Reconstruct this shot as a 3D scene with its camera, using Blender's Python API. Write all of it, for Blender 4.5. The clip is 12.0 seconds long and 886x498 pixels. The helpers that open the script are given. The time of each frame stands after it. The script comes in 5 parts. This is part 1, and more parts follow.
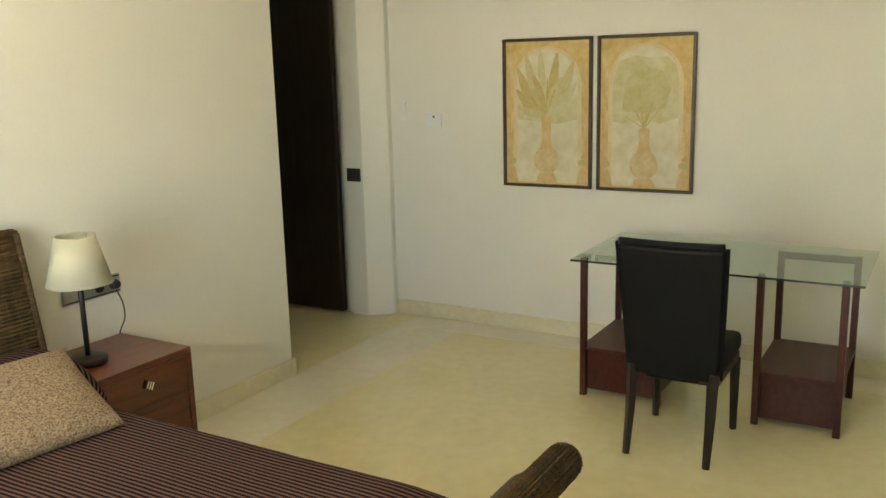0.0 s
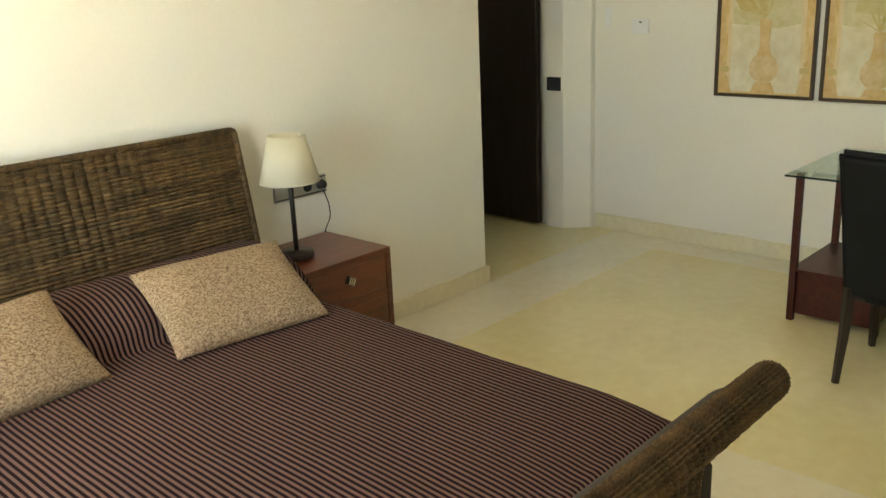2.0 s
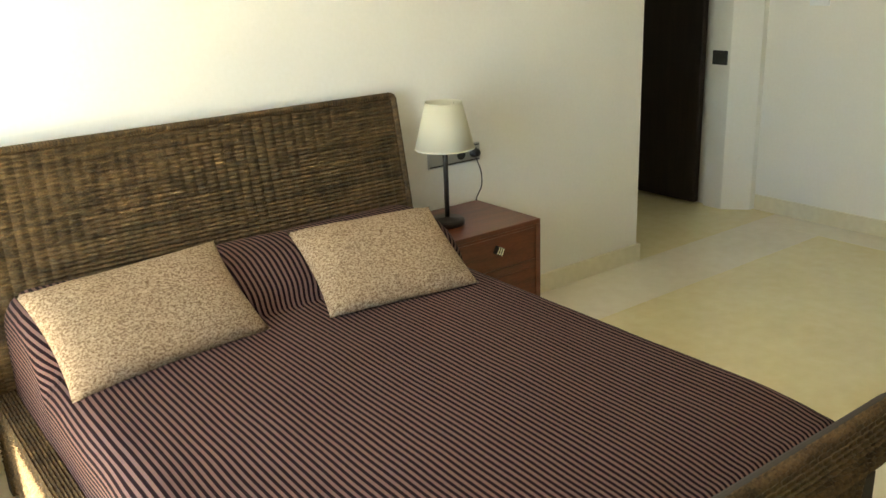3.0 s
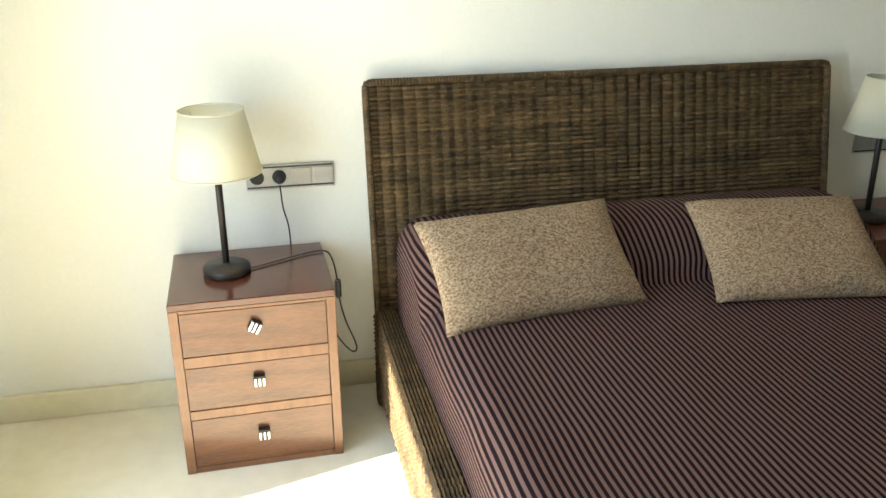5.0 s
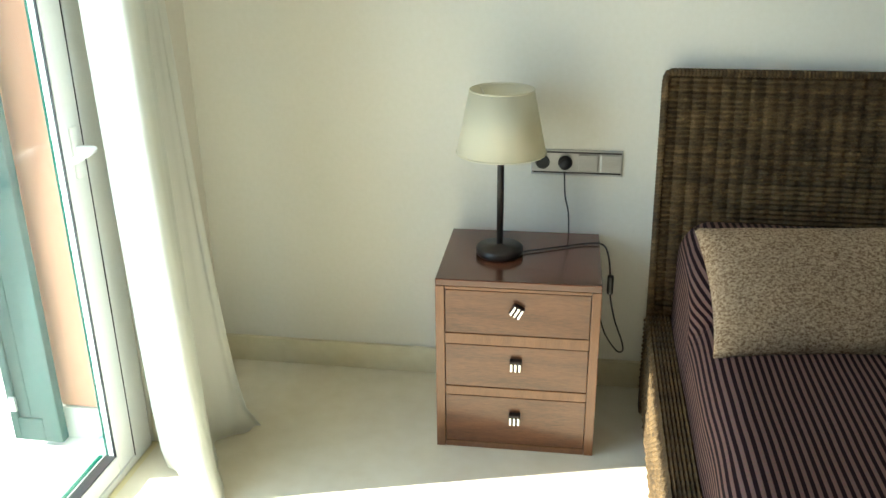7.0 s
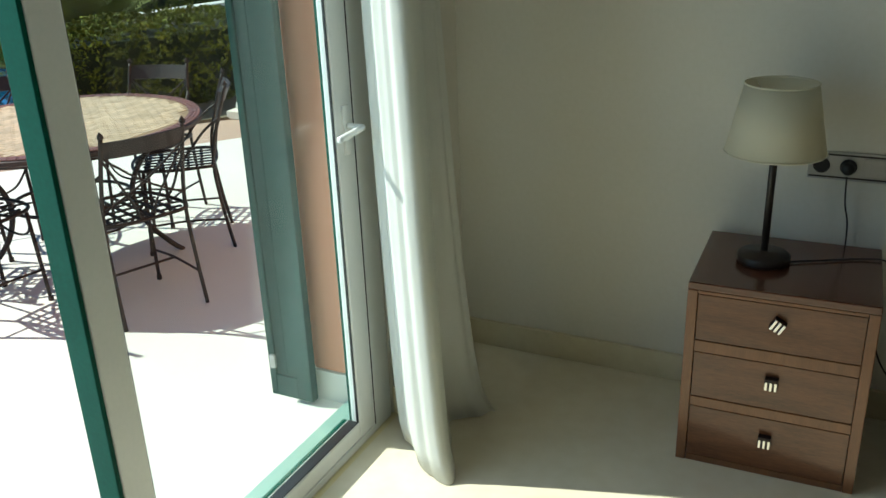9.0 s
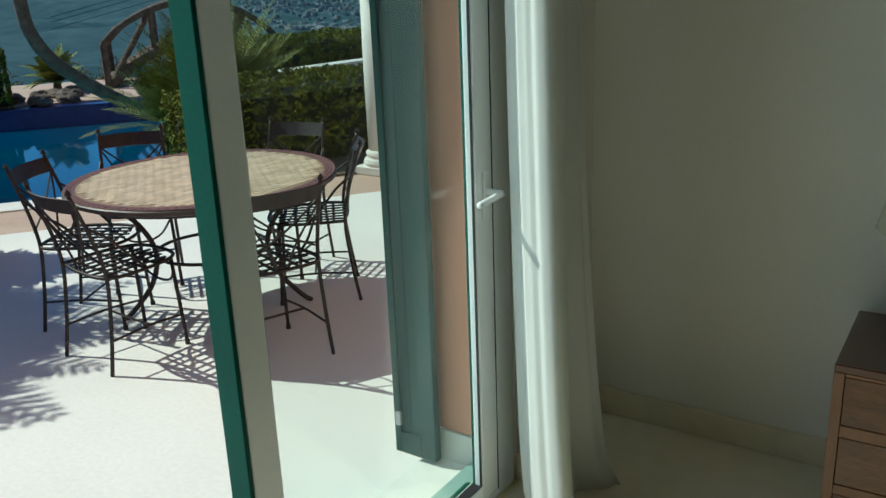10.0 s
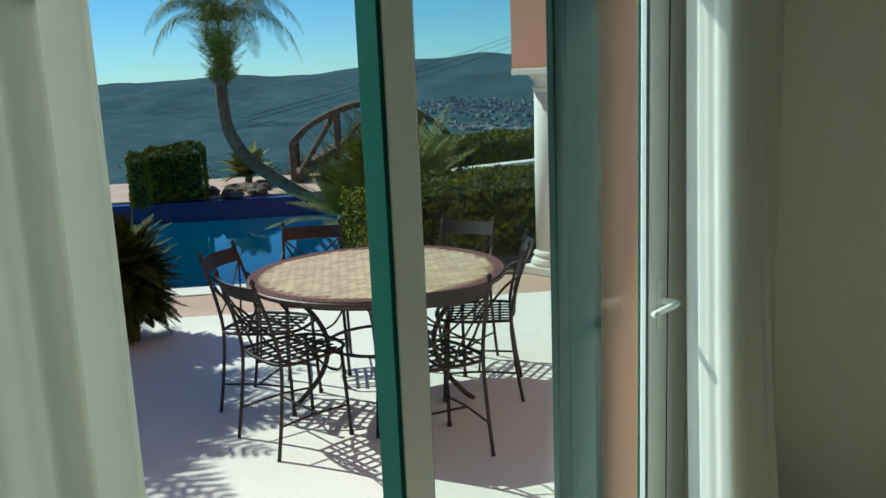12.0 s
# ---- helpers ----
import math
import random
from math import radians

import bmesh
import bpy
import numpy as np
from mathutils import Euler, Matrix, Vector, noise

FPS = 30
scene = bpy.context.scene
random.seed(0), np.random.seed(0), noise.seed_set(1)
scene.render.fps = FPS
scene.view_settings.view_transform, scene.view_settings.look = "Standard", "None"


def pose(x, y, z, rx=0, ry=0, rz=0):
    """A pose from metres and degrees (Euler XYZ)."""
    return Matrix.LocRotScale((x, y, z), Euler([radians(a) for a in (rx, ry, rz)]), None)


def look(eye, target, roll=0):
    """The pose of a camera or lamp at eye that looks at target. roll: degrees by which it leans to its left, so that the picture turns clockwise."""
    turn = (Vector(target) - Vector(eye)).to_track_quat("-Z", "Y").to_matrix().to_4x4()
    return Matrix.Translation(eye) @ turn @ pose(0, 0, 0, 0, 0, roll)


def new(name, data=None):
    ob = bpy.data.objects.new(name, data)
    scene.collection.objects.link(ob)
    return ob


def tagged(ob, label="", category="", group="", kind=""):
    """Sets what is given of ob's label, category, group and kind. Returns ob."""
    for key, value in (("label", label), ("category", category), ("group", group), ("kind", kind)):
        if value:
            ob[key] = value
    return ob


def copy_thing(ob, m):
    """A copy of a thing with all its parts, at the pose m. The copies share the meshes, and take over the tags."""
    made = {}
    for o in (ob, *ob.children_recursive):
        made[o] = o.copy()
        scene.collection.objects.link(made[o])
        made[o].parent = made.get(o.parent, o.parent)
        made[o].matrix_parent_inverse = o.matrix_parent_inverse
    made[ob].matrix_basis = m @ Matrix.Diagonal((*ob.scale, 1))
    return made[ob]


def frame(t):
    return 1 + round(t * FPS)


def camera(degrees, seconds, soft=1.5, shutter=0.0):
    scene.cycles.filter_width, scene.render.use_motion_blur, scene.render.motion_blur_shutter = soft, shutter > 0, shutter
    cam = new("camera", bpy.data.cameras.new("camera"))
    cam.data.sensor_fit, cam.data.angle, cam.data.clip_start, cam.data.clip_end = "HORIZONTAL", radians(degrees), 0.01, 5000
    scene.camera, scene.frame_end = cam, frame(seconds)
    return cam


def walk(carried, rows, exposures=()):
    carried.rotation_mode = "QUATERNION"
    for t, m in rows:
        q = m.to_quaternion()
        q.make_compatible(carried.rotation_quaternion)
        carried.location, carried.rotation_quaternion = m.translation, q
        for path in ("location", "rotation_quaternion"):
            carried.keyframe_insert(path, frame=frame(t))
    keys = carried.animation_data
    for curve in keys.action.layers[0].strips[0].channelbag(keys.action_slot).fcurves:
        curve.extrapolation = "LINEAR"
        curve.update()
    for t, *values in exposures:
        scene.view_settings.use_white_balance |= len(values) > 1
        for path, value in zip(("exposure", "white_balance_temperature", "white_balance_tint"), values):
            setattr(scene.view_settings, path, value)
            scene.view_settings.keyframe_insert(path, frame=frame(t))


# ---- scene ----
# x runs along the bed-head wall, y = 0 is that wall, the terrace lies at negative x
cam = camera(53.83, 12.0)


def aim(x, y, z, heading, pitch, roll):
    h, p = radians(heading), radians(pitch)
    way = Vector((math.cos(h) * math.cos(p), math.sin(h) * math.cos(p), math.sin(p)))
    return look((x, y, z), Vector((x, y, z)) + way, roll)


# seconds, place, heading, pitch, roll
STEPS = [
    (0, -0.185, -3.162, 1.712, 30.29, -11.84, -1.48),
    (0.5, -0.178, -3.154, 1.691, 33.95, -13.07, -2.30),
    (1, -0.170, -3.153, 1.683, 36.62, -13.80, -2.47),
    (1.5, -0.170, -3.147, 1.671, 38.80, -14.41, -2.56),
    (2, -0.167, -3.126, 1.656, 43.47, -16.76, -2.55),
    (2.5, -0.164, -3.108, 1.653, 48.34, -17.79, -2.25),
    (4.3, -0.221, -2.983, 1.648, 68.38, -19.31, -1.45),
    (4.5, -0.211, -2.949, 1.636, 71.00, -19.59, -0.96),
    (5, -0.181, -2.895, 1.626, 78.01, -20.71, -0.44),
    (5.5, -0.136, -2.860, 1.613, 83.28, -21.42, 0.02),
    (6, -0.089, -2.819, 1.594, 88.25, -22.00, 0.49),
    (6.5, -0.044, -2.795, 1.605, 93.94, -22.13, 0.21),
    (7, -0.076, -2.794, 1.620, 99.42, -21.78, -0.60),
    (9, -0.107, -2.752, 1.593, 116.53, -21.79, -2.17),
    (9.5, -0.139, -2.771, 1.626, 121.21, -19.78, -2.70),
    (10, -0.160, -2.790, 1.628, 124.12, -17.90, -2.28),
    (10.5, -0.183, -2.795, 1.635, 126.92, -16.74, -2.28),
    (11, -0.188, -2.788, 1.637, 130.26, -14.66, -2.30),
    (11.5, -0.189, -2.789, 1.643, 132.78, -12.44, -2.17),
    (12, -0.186, -2.789, 1.642, 134.86, -11.10, -2.41),
]
# seconds, stops, kelvin, tint
LIGHT = [(0.0, 3.6, 7800, 5), (1.5, 3.55, 7800, 5), (2.5, 3.7, 7500, 5), (4.4, 3.27, 6450, 4), (5.5, 2.90, 6300, 2), (6.5, 2.45, 6200, 0), (7.2, 1.95, 6150, -1), (8.8, 0.52, 6050, -4), (9.5, 0.06, 5950, -6), (10.5, -0.36, 5800, -8), (11.4, -0.28, 5850, -8), (12.0, -0.12, 5900, -8)]
walk(cam, [(t, aim(*r)) for t, *r in STEPS], exposures=LIGHT)

# ---- light ----
SUN_HEADING, SUN_HEIGHT = 14.0, 45.0  # the light travels along this heading
sky_world = bpy.data.worlds.new("sky")
sky_world.use_nodes = True
sky_nodes = sky_world.node_tree
sky_tex = sky_nodes.nodes.new("ShaderNodeTexSky")
sky_tex.sky_type, sky_tex.sun_disc = "NISHITA", False
sky_tex.sun_elevation, sky_tex.sun_rotation = radians(SUN_HEIGHT), radians(90 - (SUN_HEADING + 180))
sky_tex.altitude, sky_tex.air_density, sky_tex.dust_density, sky_tex.ozone_density = 1500, 1.0, 0.0, 3.0
sky_tone = sky_nodes.nodes.new("ShaderNodeHueSaturation")
sky_tone.inputs["Saturation"].default_value = 1.1
sky_nodes.links.new(sky_tex.outputs[0], sky_tone.inputs["Color"])
sky_blue = sky_nodes.nodes.new("ShaderNodeMix")
sky_blue.data_type, sky_blue.blend_type = "RGBA", "MULTIPLY"
sky_blue.inputs[0].default_value, sky_blue.inputs[7].default_value = 1.0, (0.66, 0.94, 1.14, 1)
sky_nodes.links.new(sky_tone.outputs[0], sky_blue.inputs[6])
sky_nodes.links.new(sky_blue.outputs[2], sky_nodes.nodes["Background"].inputs[0])
sky_nodes.nodes["Background"].inputs[1].default_value = 0.093
scene.world = sky_world

sun = new("sun", bpy.data.lights.new("sun", "SUN"))
sun.data.energy, sun.data.angle, sun.data.color = 5.0, radians(0.5), (1.0, 0.95, 0.86)
sh, se = radians(SUN_HEADING), radians(SUN_HEIGHT)
sun.matrix_world = look((0, 0, 0), (math.cos(sh) * math.cos(se), math.sin(sh) * math.cos(se), -math.sin(se)))

# the sky's light in the door opening
day = new("door_daylight", bpy.data.lights.new("door_daylight", "AREA"))
day.data.shape, day.data.size, day.data.size_y = "RECTANGLE", 1.75, 2.1
day.data.energy, day.data.color = 9.5, (0.93, 0.97, 1.0)
day.matrix_world = look((-1.60, -1.55, 1.15), (0.5, -1.6, 0.7))


# ---- materials ----
def mat(name, a, b, rough=0.6, metal=0.0, scale=3.0, fine=90.0, bump=0.1, dist=0.002, stretch=(1, 1, 1), spec=0.5, coat=0.0, lo=0.35, hi=0.65, isl=0.0):
    m = bpy.data.materials.new(name)
    m.use_nodes = True
    n, l = m.node_tree.nodes, m.node_tree.links
    s = n["Principled BSDF"]
    tc, mp = n.new("ShaderNodeTexCoord"), n.new("ShaderNodeMapping")
    mp.inputs["Scale"].default_value = stretch
    l.new(tc.outputs["Object"], mp.inputs[0])
    big, small = n.new("ShaderNodeTexNoise"), n.new("ShaderNodeTexNoise")
    big.inputs["Scale"].default_value, big.inputs["Detail"].default_value = scale, 6
    small.inputs["Scale"].default_value, small.inputs["Detail"].default_value = fine, 4
    l.new(mp.outputs[0], big.inputs[0])
    l.new(mp.outputs[0], small.inputs[0])
    mixf = n.new("ShaderNodeMath")
    mixf.operation = "MULTIPLY_ADD"
    mixf.inputs[1].default_value = 0.45
    l.new(small.outputs[0], mixf.inputs[0])
    half = n.new("ShaderNodeMath")
    half.operation = "MULTIPLY"
    half.inputs[1].default_value = 0.55
    l.new(big.outputs[0], half.inputs[0])
    l.new(half.outputs[0], mixf.inputs[2])
    ramp = n.new("ShaderNodeValToRGB")
    ramp.color_ramp.elements[0].position, ramp.color_ramp.elements[1].position = lo, hi
    ramp.color_ramp.elements[0].color, ramp.color_ramp.elements[1].color = (*a, 1), (*b, 1)
    l.new(mixf.outputs[0], ramp.inputs[0])
    col = ramp.outputs[0]
    if isl:
        geo, hsv, mr = n.new("ShaderNodeNewGeometry"), n.new("ShaderNodeHueSaturation"), n.new("ShaderNodeMapRange")
        l.new(geo.outputs["Random Per Island"], mr.inputs[0])
        mr.inputs[3].default_value, mr.inputs[4].default_value = 1 - isl, 1 + isl
        l.new(mr.outputs[0], hsv.inputs["Value"])
        l.new(col, hsv.inputs["Color"])
        col = hsv.outputs[0]
    l.new(col, s.inputs["Base Color"])
    s.inputs["Roughness"].default_value, s.inputs["Metallic"].default_value = rough, metal
    s.inputs["Specular IOR Level"].default_value, s.inputs["Coat Weight"].default_value = spec, coat
    s.inputs["Coat Roughness"].default_value = 0.12
    bp = n.new("ShaderNodeBump")
    bp.inputs["Strength"].default_value, bp.inputs["Distance"].default_value = bump, dist
    l.new(small.outputs[0], bp.inputs["Height"])
    l.new(bp.outputs[0], s.inputs["Normal"])
    return m


def striped(name, dark, light, period, axis="X"):
    """Woven cloth with fine stripes across the given axis."""
    m = mat(name, dark, dark, rough=0.85, fine=400, bump=0.3, dist=0.001)
    n, l = m.node_tree.nodes, m.node_tree.links
    s = n["Principled BSDF"]
    tc, sep = n.new("ShaderNodeTexCoord"), n.new("ShaderNodeSeparateXYZ")
    l.new(tc.outputs["UV"], sep.inputs[0])
    wob = n.new("ShaderNodeTexNoise")
    wob.inputs["Scale"].default_value = 4
    add = n.new("ShaderNodeMath")
    add.operation = "MULTIPLY_ADD"
    add.inputs[1].default_value = 0.006
    l.new(wob.outputs[0], add.inputs[0])
    l.new(sep.outputs[axis], add.inputs[2])
    fr = n.new("ShaderNodeMath")
    fr.operation = "MULTIPLY"
    fr.inputs[1].default_value = 2 * math.pi / period
    l.new(add.outputs[0], fr.inputs[0])
    si = n.new("ShaderNodeMath")
    si.operation = "SINE"
    l.new(fr.outputs[0], si.inputs[0])
    ramp = n.new("ShaderNodeValToRGB")
    ramp.color_ramp.elements[0].position, ramp.color_ramp.elements[1].position = 0.38, 0.66
    ramp.color_ramp.elements[0].color, ramp.color_ramp.elements[1].color = (*dark, 1), (*light, 1)
    mr = n.new("ShaderNodeMapRange")
    mr.inputs[1].default_value = -1
    l.new(si.outputs[0], mr.inputs[0])
    l.new(mr.outputs[0], ramp.inputs[0])
    grain = n.new("ShaderNodeTexNoise")
    grain.inputs["Scale"].default_value = 260
    l.new(tc.outputs["Object"], grain.inputs[0])
    mx = n.new("ShaderNodeMix")
    mx.data_type, mx.blend_type = "RGBA", "MULTIPLY"
    mx.inputs[0].default_value = 0.55
    l.new(ramp.outputs[0], mx.inputs[6])
    l.new(grain.outputs["Color"], mx.inputs[7])
    gain = n.new("ShaderNodeHueSaturation")
    gain.inputs["Value"].default_value = 1.15
    l.new(mx.outputs[2], gain.inputs["Color"])
    l.new(gain.outputs[0], s.inputs["Base Color"])
    bp = n["Bump"]
    l.new(mr.outputs[0], bp.inputs["Height"])
    return m


PLASTER = mat("cream_plaster", (0.76, 0.73, 0.64), (0.80, 0.77, 0.69), rough=0.75, scale=1.2, fine=60, bump=0.05)
CEILING = mat("white_plaster", (0.80, 0.79, 0.76), (0.83, 0.82, 0.79), rough=0.8)
MARBLE = mat("cream_marble", (0.71, 0.615, 0.345), (0.79, 0.705, 0.44), rough=0.14, scale=1.6, fine=14, bump=0.02, spec=0.5)
MARBLE_PALE = mat("pale_marble_border", (0.72, 0.65, 0.485), (0.79, 0.73, 0.58), rough=0.16, scale=2.2, fine=16, bump=0.02)
MARBLE_TRIM = mat("cream_marble_trim", (0.68, 0.61, 0.42), (0.77, 0.70, 0.51), rough=0.3, scale=3, fine=25, bump=0.02)
WOOD = mat("red_brown_wood", (0.078, 0.029, 0.012), (0.170, 0.066, 0.027), rough=0.3, scale=3.5, fine=40, stretch=(1.2, 9, 9), bump=0.08, coat=0.25)
WOOD_TOP = mat("dark_mahogany_top", (0.085, 0.028, 0.014), (0.130, 0.046, 0.023), rough=0.22, scale=3.5, fine=40, stretch=(1.2, 9, 9), bump=0.05, coat=0.3)
WOOD_EDGE = mat("light_wood_edge", (0.140, 0.057, 0.023), (0.210, 0.090, 0.036), rough=0.35, scale=3.5, fine=40, stretch=(9, 9, 1.2), bump=0.08, coat=0.2)
WOOD_DARK = mat("dark_red_wood", (0.038, 0.007, 0.004), (0.085, 0.018, 0.010), rough=0.4, scale=4, fine=45, stretch=(1.2, 9, 9), bump=0.06, coat=0.08, spec=0.3)
WOOD_RED = mat("deep_red_wood", (0.075, 0.017, 0.007), (0.185, 0.046, 0.018), rough=0.3, scale=3.5, fine=40, stretch=(1.2, 9, 9), bump=0.06, coat=0.25)
WENGE = mat("wenge", (0.012, 0.007, 0.005), (0.03, 0.017, 0.012), rough=0.4, scale=4, fine=60, stretch=(9, 9, 0.8), bump=0.08)
WICKER = mat("brown_wicker", (0.036, 0.021, 0.008), (0.132, 0.080, 0.032), rough=0.7, spec=0.3, scale=14, fine=160, bump=0.35, isl=0.3)
WICKER_CORE = mat("wicker_core", (0.02, 0.013, 0.008), (0.04, 0.026, 0.015), rough=0.8)
SPREAD = striped("striped_bedspread", (0.013, 0.005, 0.006), (0.165, 0.096, 0.080), 0.0172)
SPREAD.node_tree.nodes["Principled BSDF"].inputs["Specular IOR Level"].default_value = 0.08
JUTE = mat("natural_jute", (0.17, 0.100, 0.052), (0.58, 0.43, 0.28), rough=0.95, scale=125, fine=300, stretch=(1.0, 1.4, 1), bump=1.0, dist=0.008, spec=0.1, lo=0.39, hi=0.61)
SHADE = mat("cream_lampshade", (0.84, 0.81, 0.67), (0.87, 0.84, 0.71), rough=0.8, fine=300, bump=0.1)
BRONZE = mat("dark_bronze", (0.022, 0.017, 0.014), (0.04, 0.03, 0.024), rough=0.45, metal=0.3)
IRON = mat("dark_iron", (0.018, 0.014, 0.013), (0.045, 0.030, 0.026), rough=0.5, metal=0.4, scale=20)
IRON_BROWN = mat("rusty_brown_iron", (0.026, 0.014, 0.012), (0.05, 0.026, 0.021), rough=0.5, metal=0.2, scale=14)
STEEL = mat("brushed_steel", (0.42, 0.42, 0.42), (0.52, 0.52, 0.52), rough=0.32, metal=0.85, stretch=(1, 12, 12))
CHROME = mat("nickel", (0.75, 0.73, 0.68), (0.82, 0.80, 0.76), rough=0.22, metal=1.0)
BLACK = mat("black_plastic", (0.012, 0.012, 0.013), (0.02, 0.02, 0.021), rough=0.4)
LEATHER = mat("black_leather", (0.004, 0.004, 0.004), (0.008, 0.008, 0.008), spec=0.16, rough=0.55, scale=9, fine=220, bump=0.25)
WHITE = mat("white_lacquer", (0.74, 0.76, 0.74), (0.79, 0.80, 0.78), rough=0.3)
GREEN = mat("green_lacquer", (0.002, 0.060, 0.040), (0.004, 0.080, 0.054), rough=0.6, spec=0.12, scale=4)
GREEN_WORN = mat("teal_green_paint", (0.005, 0.036, 0.030), (0.013, 0.064, 0.053), rough=0.55, scale=4, stretch=(6, 6, 0.8), bump=0.08, spec=0.2)
TRACK = mat("grey_green_paint", (0.20, 0.31, 0.27), (0.30, 0.42, 0.37), rough=0.4, scale=5)
CLOTH = mat("white_curtain", (0.78, 0.79, 0.75), (0.85, 0.85, 0.81), rough=0.9, scale=5, fine=420, bump=0.25, dist=0.001)


def let_light_through(m, tone, share):
    """Thin cloth: part of the light passes and scatters."""
    n, l = m.node_tree.nodes, m.node_tree.links
    tr, mx = n.new("ShaderNodeBsdfTranslucent"), n.new("ShaderNodeMixShader")
    tr.inputs[0].default_value, mx.inputs[0].default_value = (*tone, 1), share
    l.new(n["Principled BSDF"].outputs[0], mx.inputs[1])
    l.new(tr.outputs[0], mx.inputs[2])
    l.new(mx.outputs[0], n["Material Output"].inputs[0])


let_light_through(CLOTH, (0.85, 0.86, 0.79), 0.38)
let_light_through(SHADE, (0.84, 0.80, 0.66), 0.55)
SALMON = mat("salmon_render", (0.56, 0.27, 0.17), (0.63, 0.33, 0.22), rough=0.9, scale=2.5, fine=120, bump=0.35, dist=0.003)
STONE = mat("white_stone", (0.66, 0.63, 0.55), (0.77, 0.74, 0.67), rough=0.7, scale=5, fine=60, bump=0.15)
TERRACE = mat("pale_terrace_stone", (0.72, 0.69, 0.63), (0.82, 0.79, 0.73), rough=0.75, scale=1.1, fine=45, bump=0.08)
TERRACOTTA = mat("terracotta_paving", (0.42, 0.28, 0.21), (0.55, 0.40, 0.31), rough=0.8, scale=2, fine=50, bump=0.15)
POOLTILE = mat("blue_pool_mosaic", (0.006, 0.013, 0.075), (0.014, 0.028, 0.14), rough=0.25, scale=12, fine=90, bump=0.05)
POOLFLOOR = mat("pale_blue_pool_floor", (0.08, 0.44, 0.56), (0.12, 0.53, 0.66), rough=0.4, scale=1)
LEAF = mat("dark_hedge_leaf", (0.032, 0.048, 0.006), (0.23, 0.25, 0.028), rough=0.75, spec=0.15, scale=3, fine=20, isl=0.45)
PALMLEAF = mat("palm_leaf", (0.075, 0.10, 0.014), (0.27, 0.29, 0.06), rough=0.7, spec=0.2, scale=5, isl=0.35)
CYCADLEAF = mat("dark_cycad_leaf", (0.020, 0.027, 0.006), (0.080, 0.090, 0.020), rough=0.75, spec=0.12, scale=5, isl=0.35)
BARK = mat("grey_bark", (0.065, 0.043, 0.028), (0.19, 0.14, 0.095), rough=0.9, scale=9, fine=60, bump=0.6, dist=0.01)
SOIL = mat("dry_soil", (0.10, 0.085, 0.05), (0.20, 0.165, 0.10), rough=0.95, scale=0.6, fine=9, bump=0.4)
ROCK = mat("brown_rock", (0.06, 0.04, 0.028), (0.17, 0.125, 0.09), rough=0.9, scale=6, fine=50, bump=0.5)
# distance haze is put into this base colour, turning green woods blue-grey
FARLAND = mat("haze_tinted_woods", (0.034, 0.074, 0.090), (0.084, 0.136, 0.152), rough=1.0, scale=0.004, fine=0.022, lo=0.30, hi=0.70, bump=0.0, spec=0.0)
# town walls dimmed to bluish grey: the haze over the valley is painted in
HOUSE_HAZED = mat("hazed_town_wall", (0.15, 0.18, 0.19), (0.34, 0.35, 0.345), rough=0.9, scale=0.02, isl=0.35)


def facing_gloss(n, l, base, bend=4.5):
    """Little gloss seen square on, much at a grazing angle, alike on both sides of a pane."""
    lw, pw, ma = n.new("ShaderNodeLayerWeight"), n.new("ShaderNodeMath"), n.new("ShaderNodeMath")
    lw.inputs[0].default_value = 0.5
    pw.operation, ma.operation = "POWER", "MULTIPLY_ADD"
    pw.inputs[1].default_value = bend
    ma.inputs[1].default_value, ma.inputs[2].default_value = 0.9 - base, base
    l.new(lw.outputs["Facing"], pw.inputs[0])
    l.new(pw.outputs[0], ma.inputs[0])
    return ma


def glassy(name, tint=(0.93, 0.98, 0.96), rough=0.0):
    m = bpy.data.materials.new(name)
    m.use_nodes = True
    n, l = m.node_tree.nodes, m.node_tree.links
    n.remove(n["Principled BSDF"])
    tr, gl, mx = n.new("ShaderNodeBsdfTransparent"), n.new("ShaderNodeBsdfGlossy"), n.new("ShaderNodeMixShader")
    fr = facing_gloss(n, l, 0.03)
    tr.inputs[0].default_value = (*tint, 1)
    gl.inputs["Roughness"].default_value = rough
    l.new(fr.outputs[0], mx.inputs[0])
    l.new(tr.outputs[0], mx.inputs[1])
    l.new(gl.outputs[0], mx.inputs[2])
    l.new(mx.outputs[0], n["Material Output"].inputs[0])
    return m


GLASS = glassy("clear_glass")
GLASS_GREEN = glassy("table_glass", (0.86, 0.95, 0.91))
WATER = bpy.data.materials.new("pool_water")
WATER.use_nodes = True
wn, wl = WATER.node_tree.nodes, WATER.node_tree.links
wn.remove(wn["Principled BSDF"])
wtr, wgl, wmx, wno, wbp = (wn.new("ShaderNode" + k) for k in ("BsdfTransparent", "BsdfGlossy", "MixShader", "TexNoise", "Bump"))
wfr = facing_gloss(wn, wl, 0.025, 5.5)
wtr.inputs[0].default_value, wgl.inputs["Roughness"].default_value = (0.72, 0.92, 0.97, 1), 0.03
wno.inputs["Scale"].default_value, wbp.inputs["Strength"].default_value, wbp.inputs["Distance"].default_value = 2.5, 0.12, 0.02
wl.new(wno.outputs[0], wbp.inputs["Height"])
wl.new(wbp.outputs[0], wgl.inputs["Normal"])
wl.new(wfr.outputs[0], wmx.inputs[0])
wl.new(wtr.outputs[0], wmx.inputs[1])
wl.new(wgl.outputs[0], wmx.inputs[2])
wl.new(wmx.outputs[0], wn["Material Output"].inputs[0])


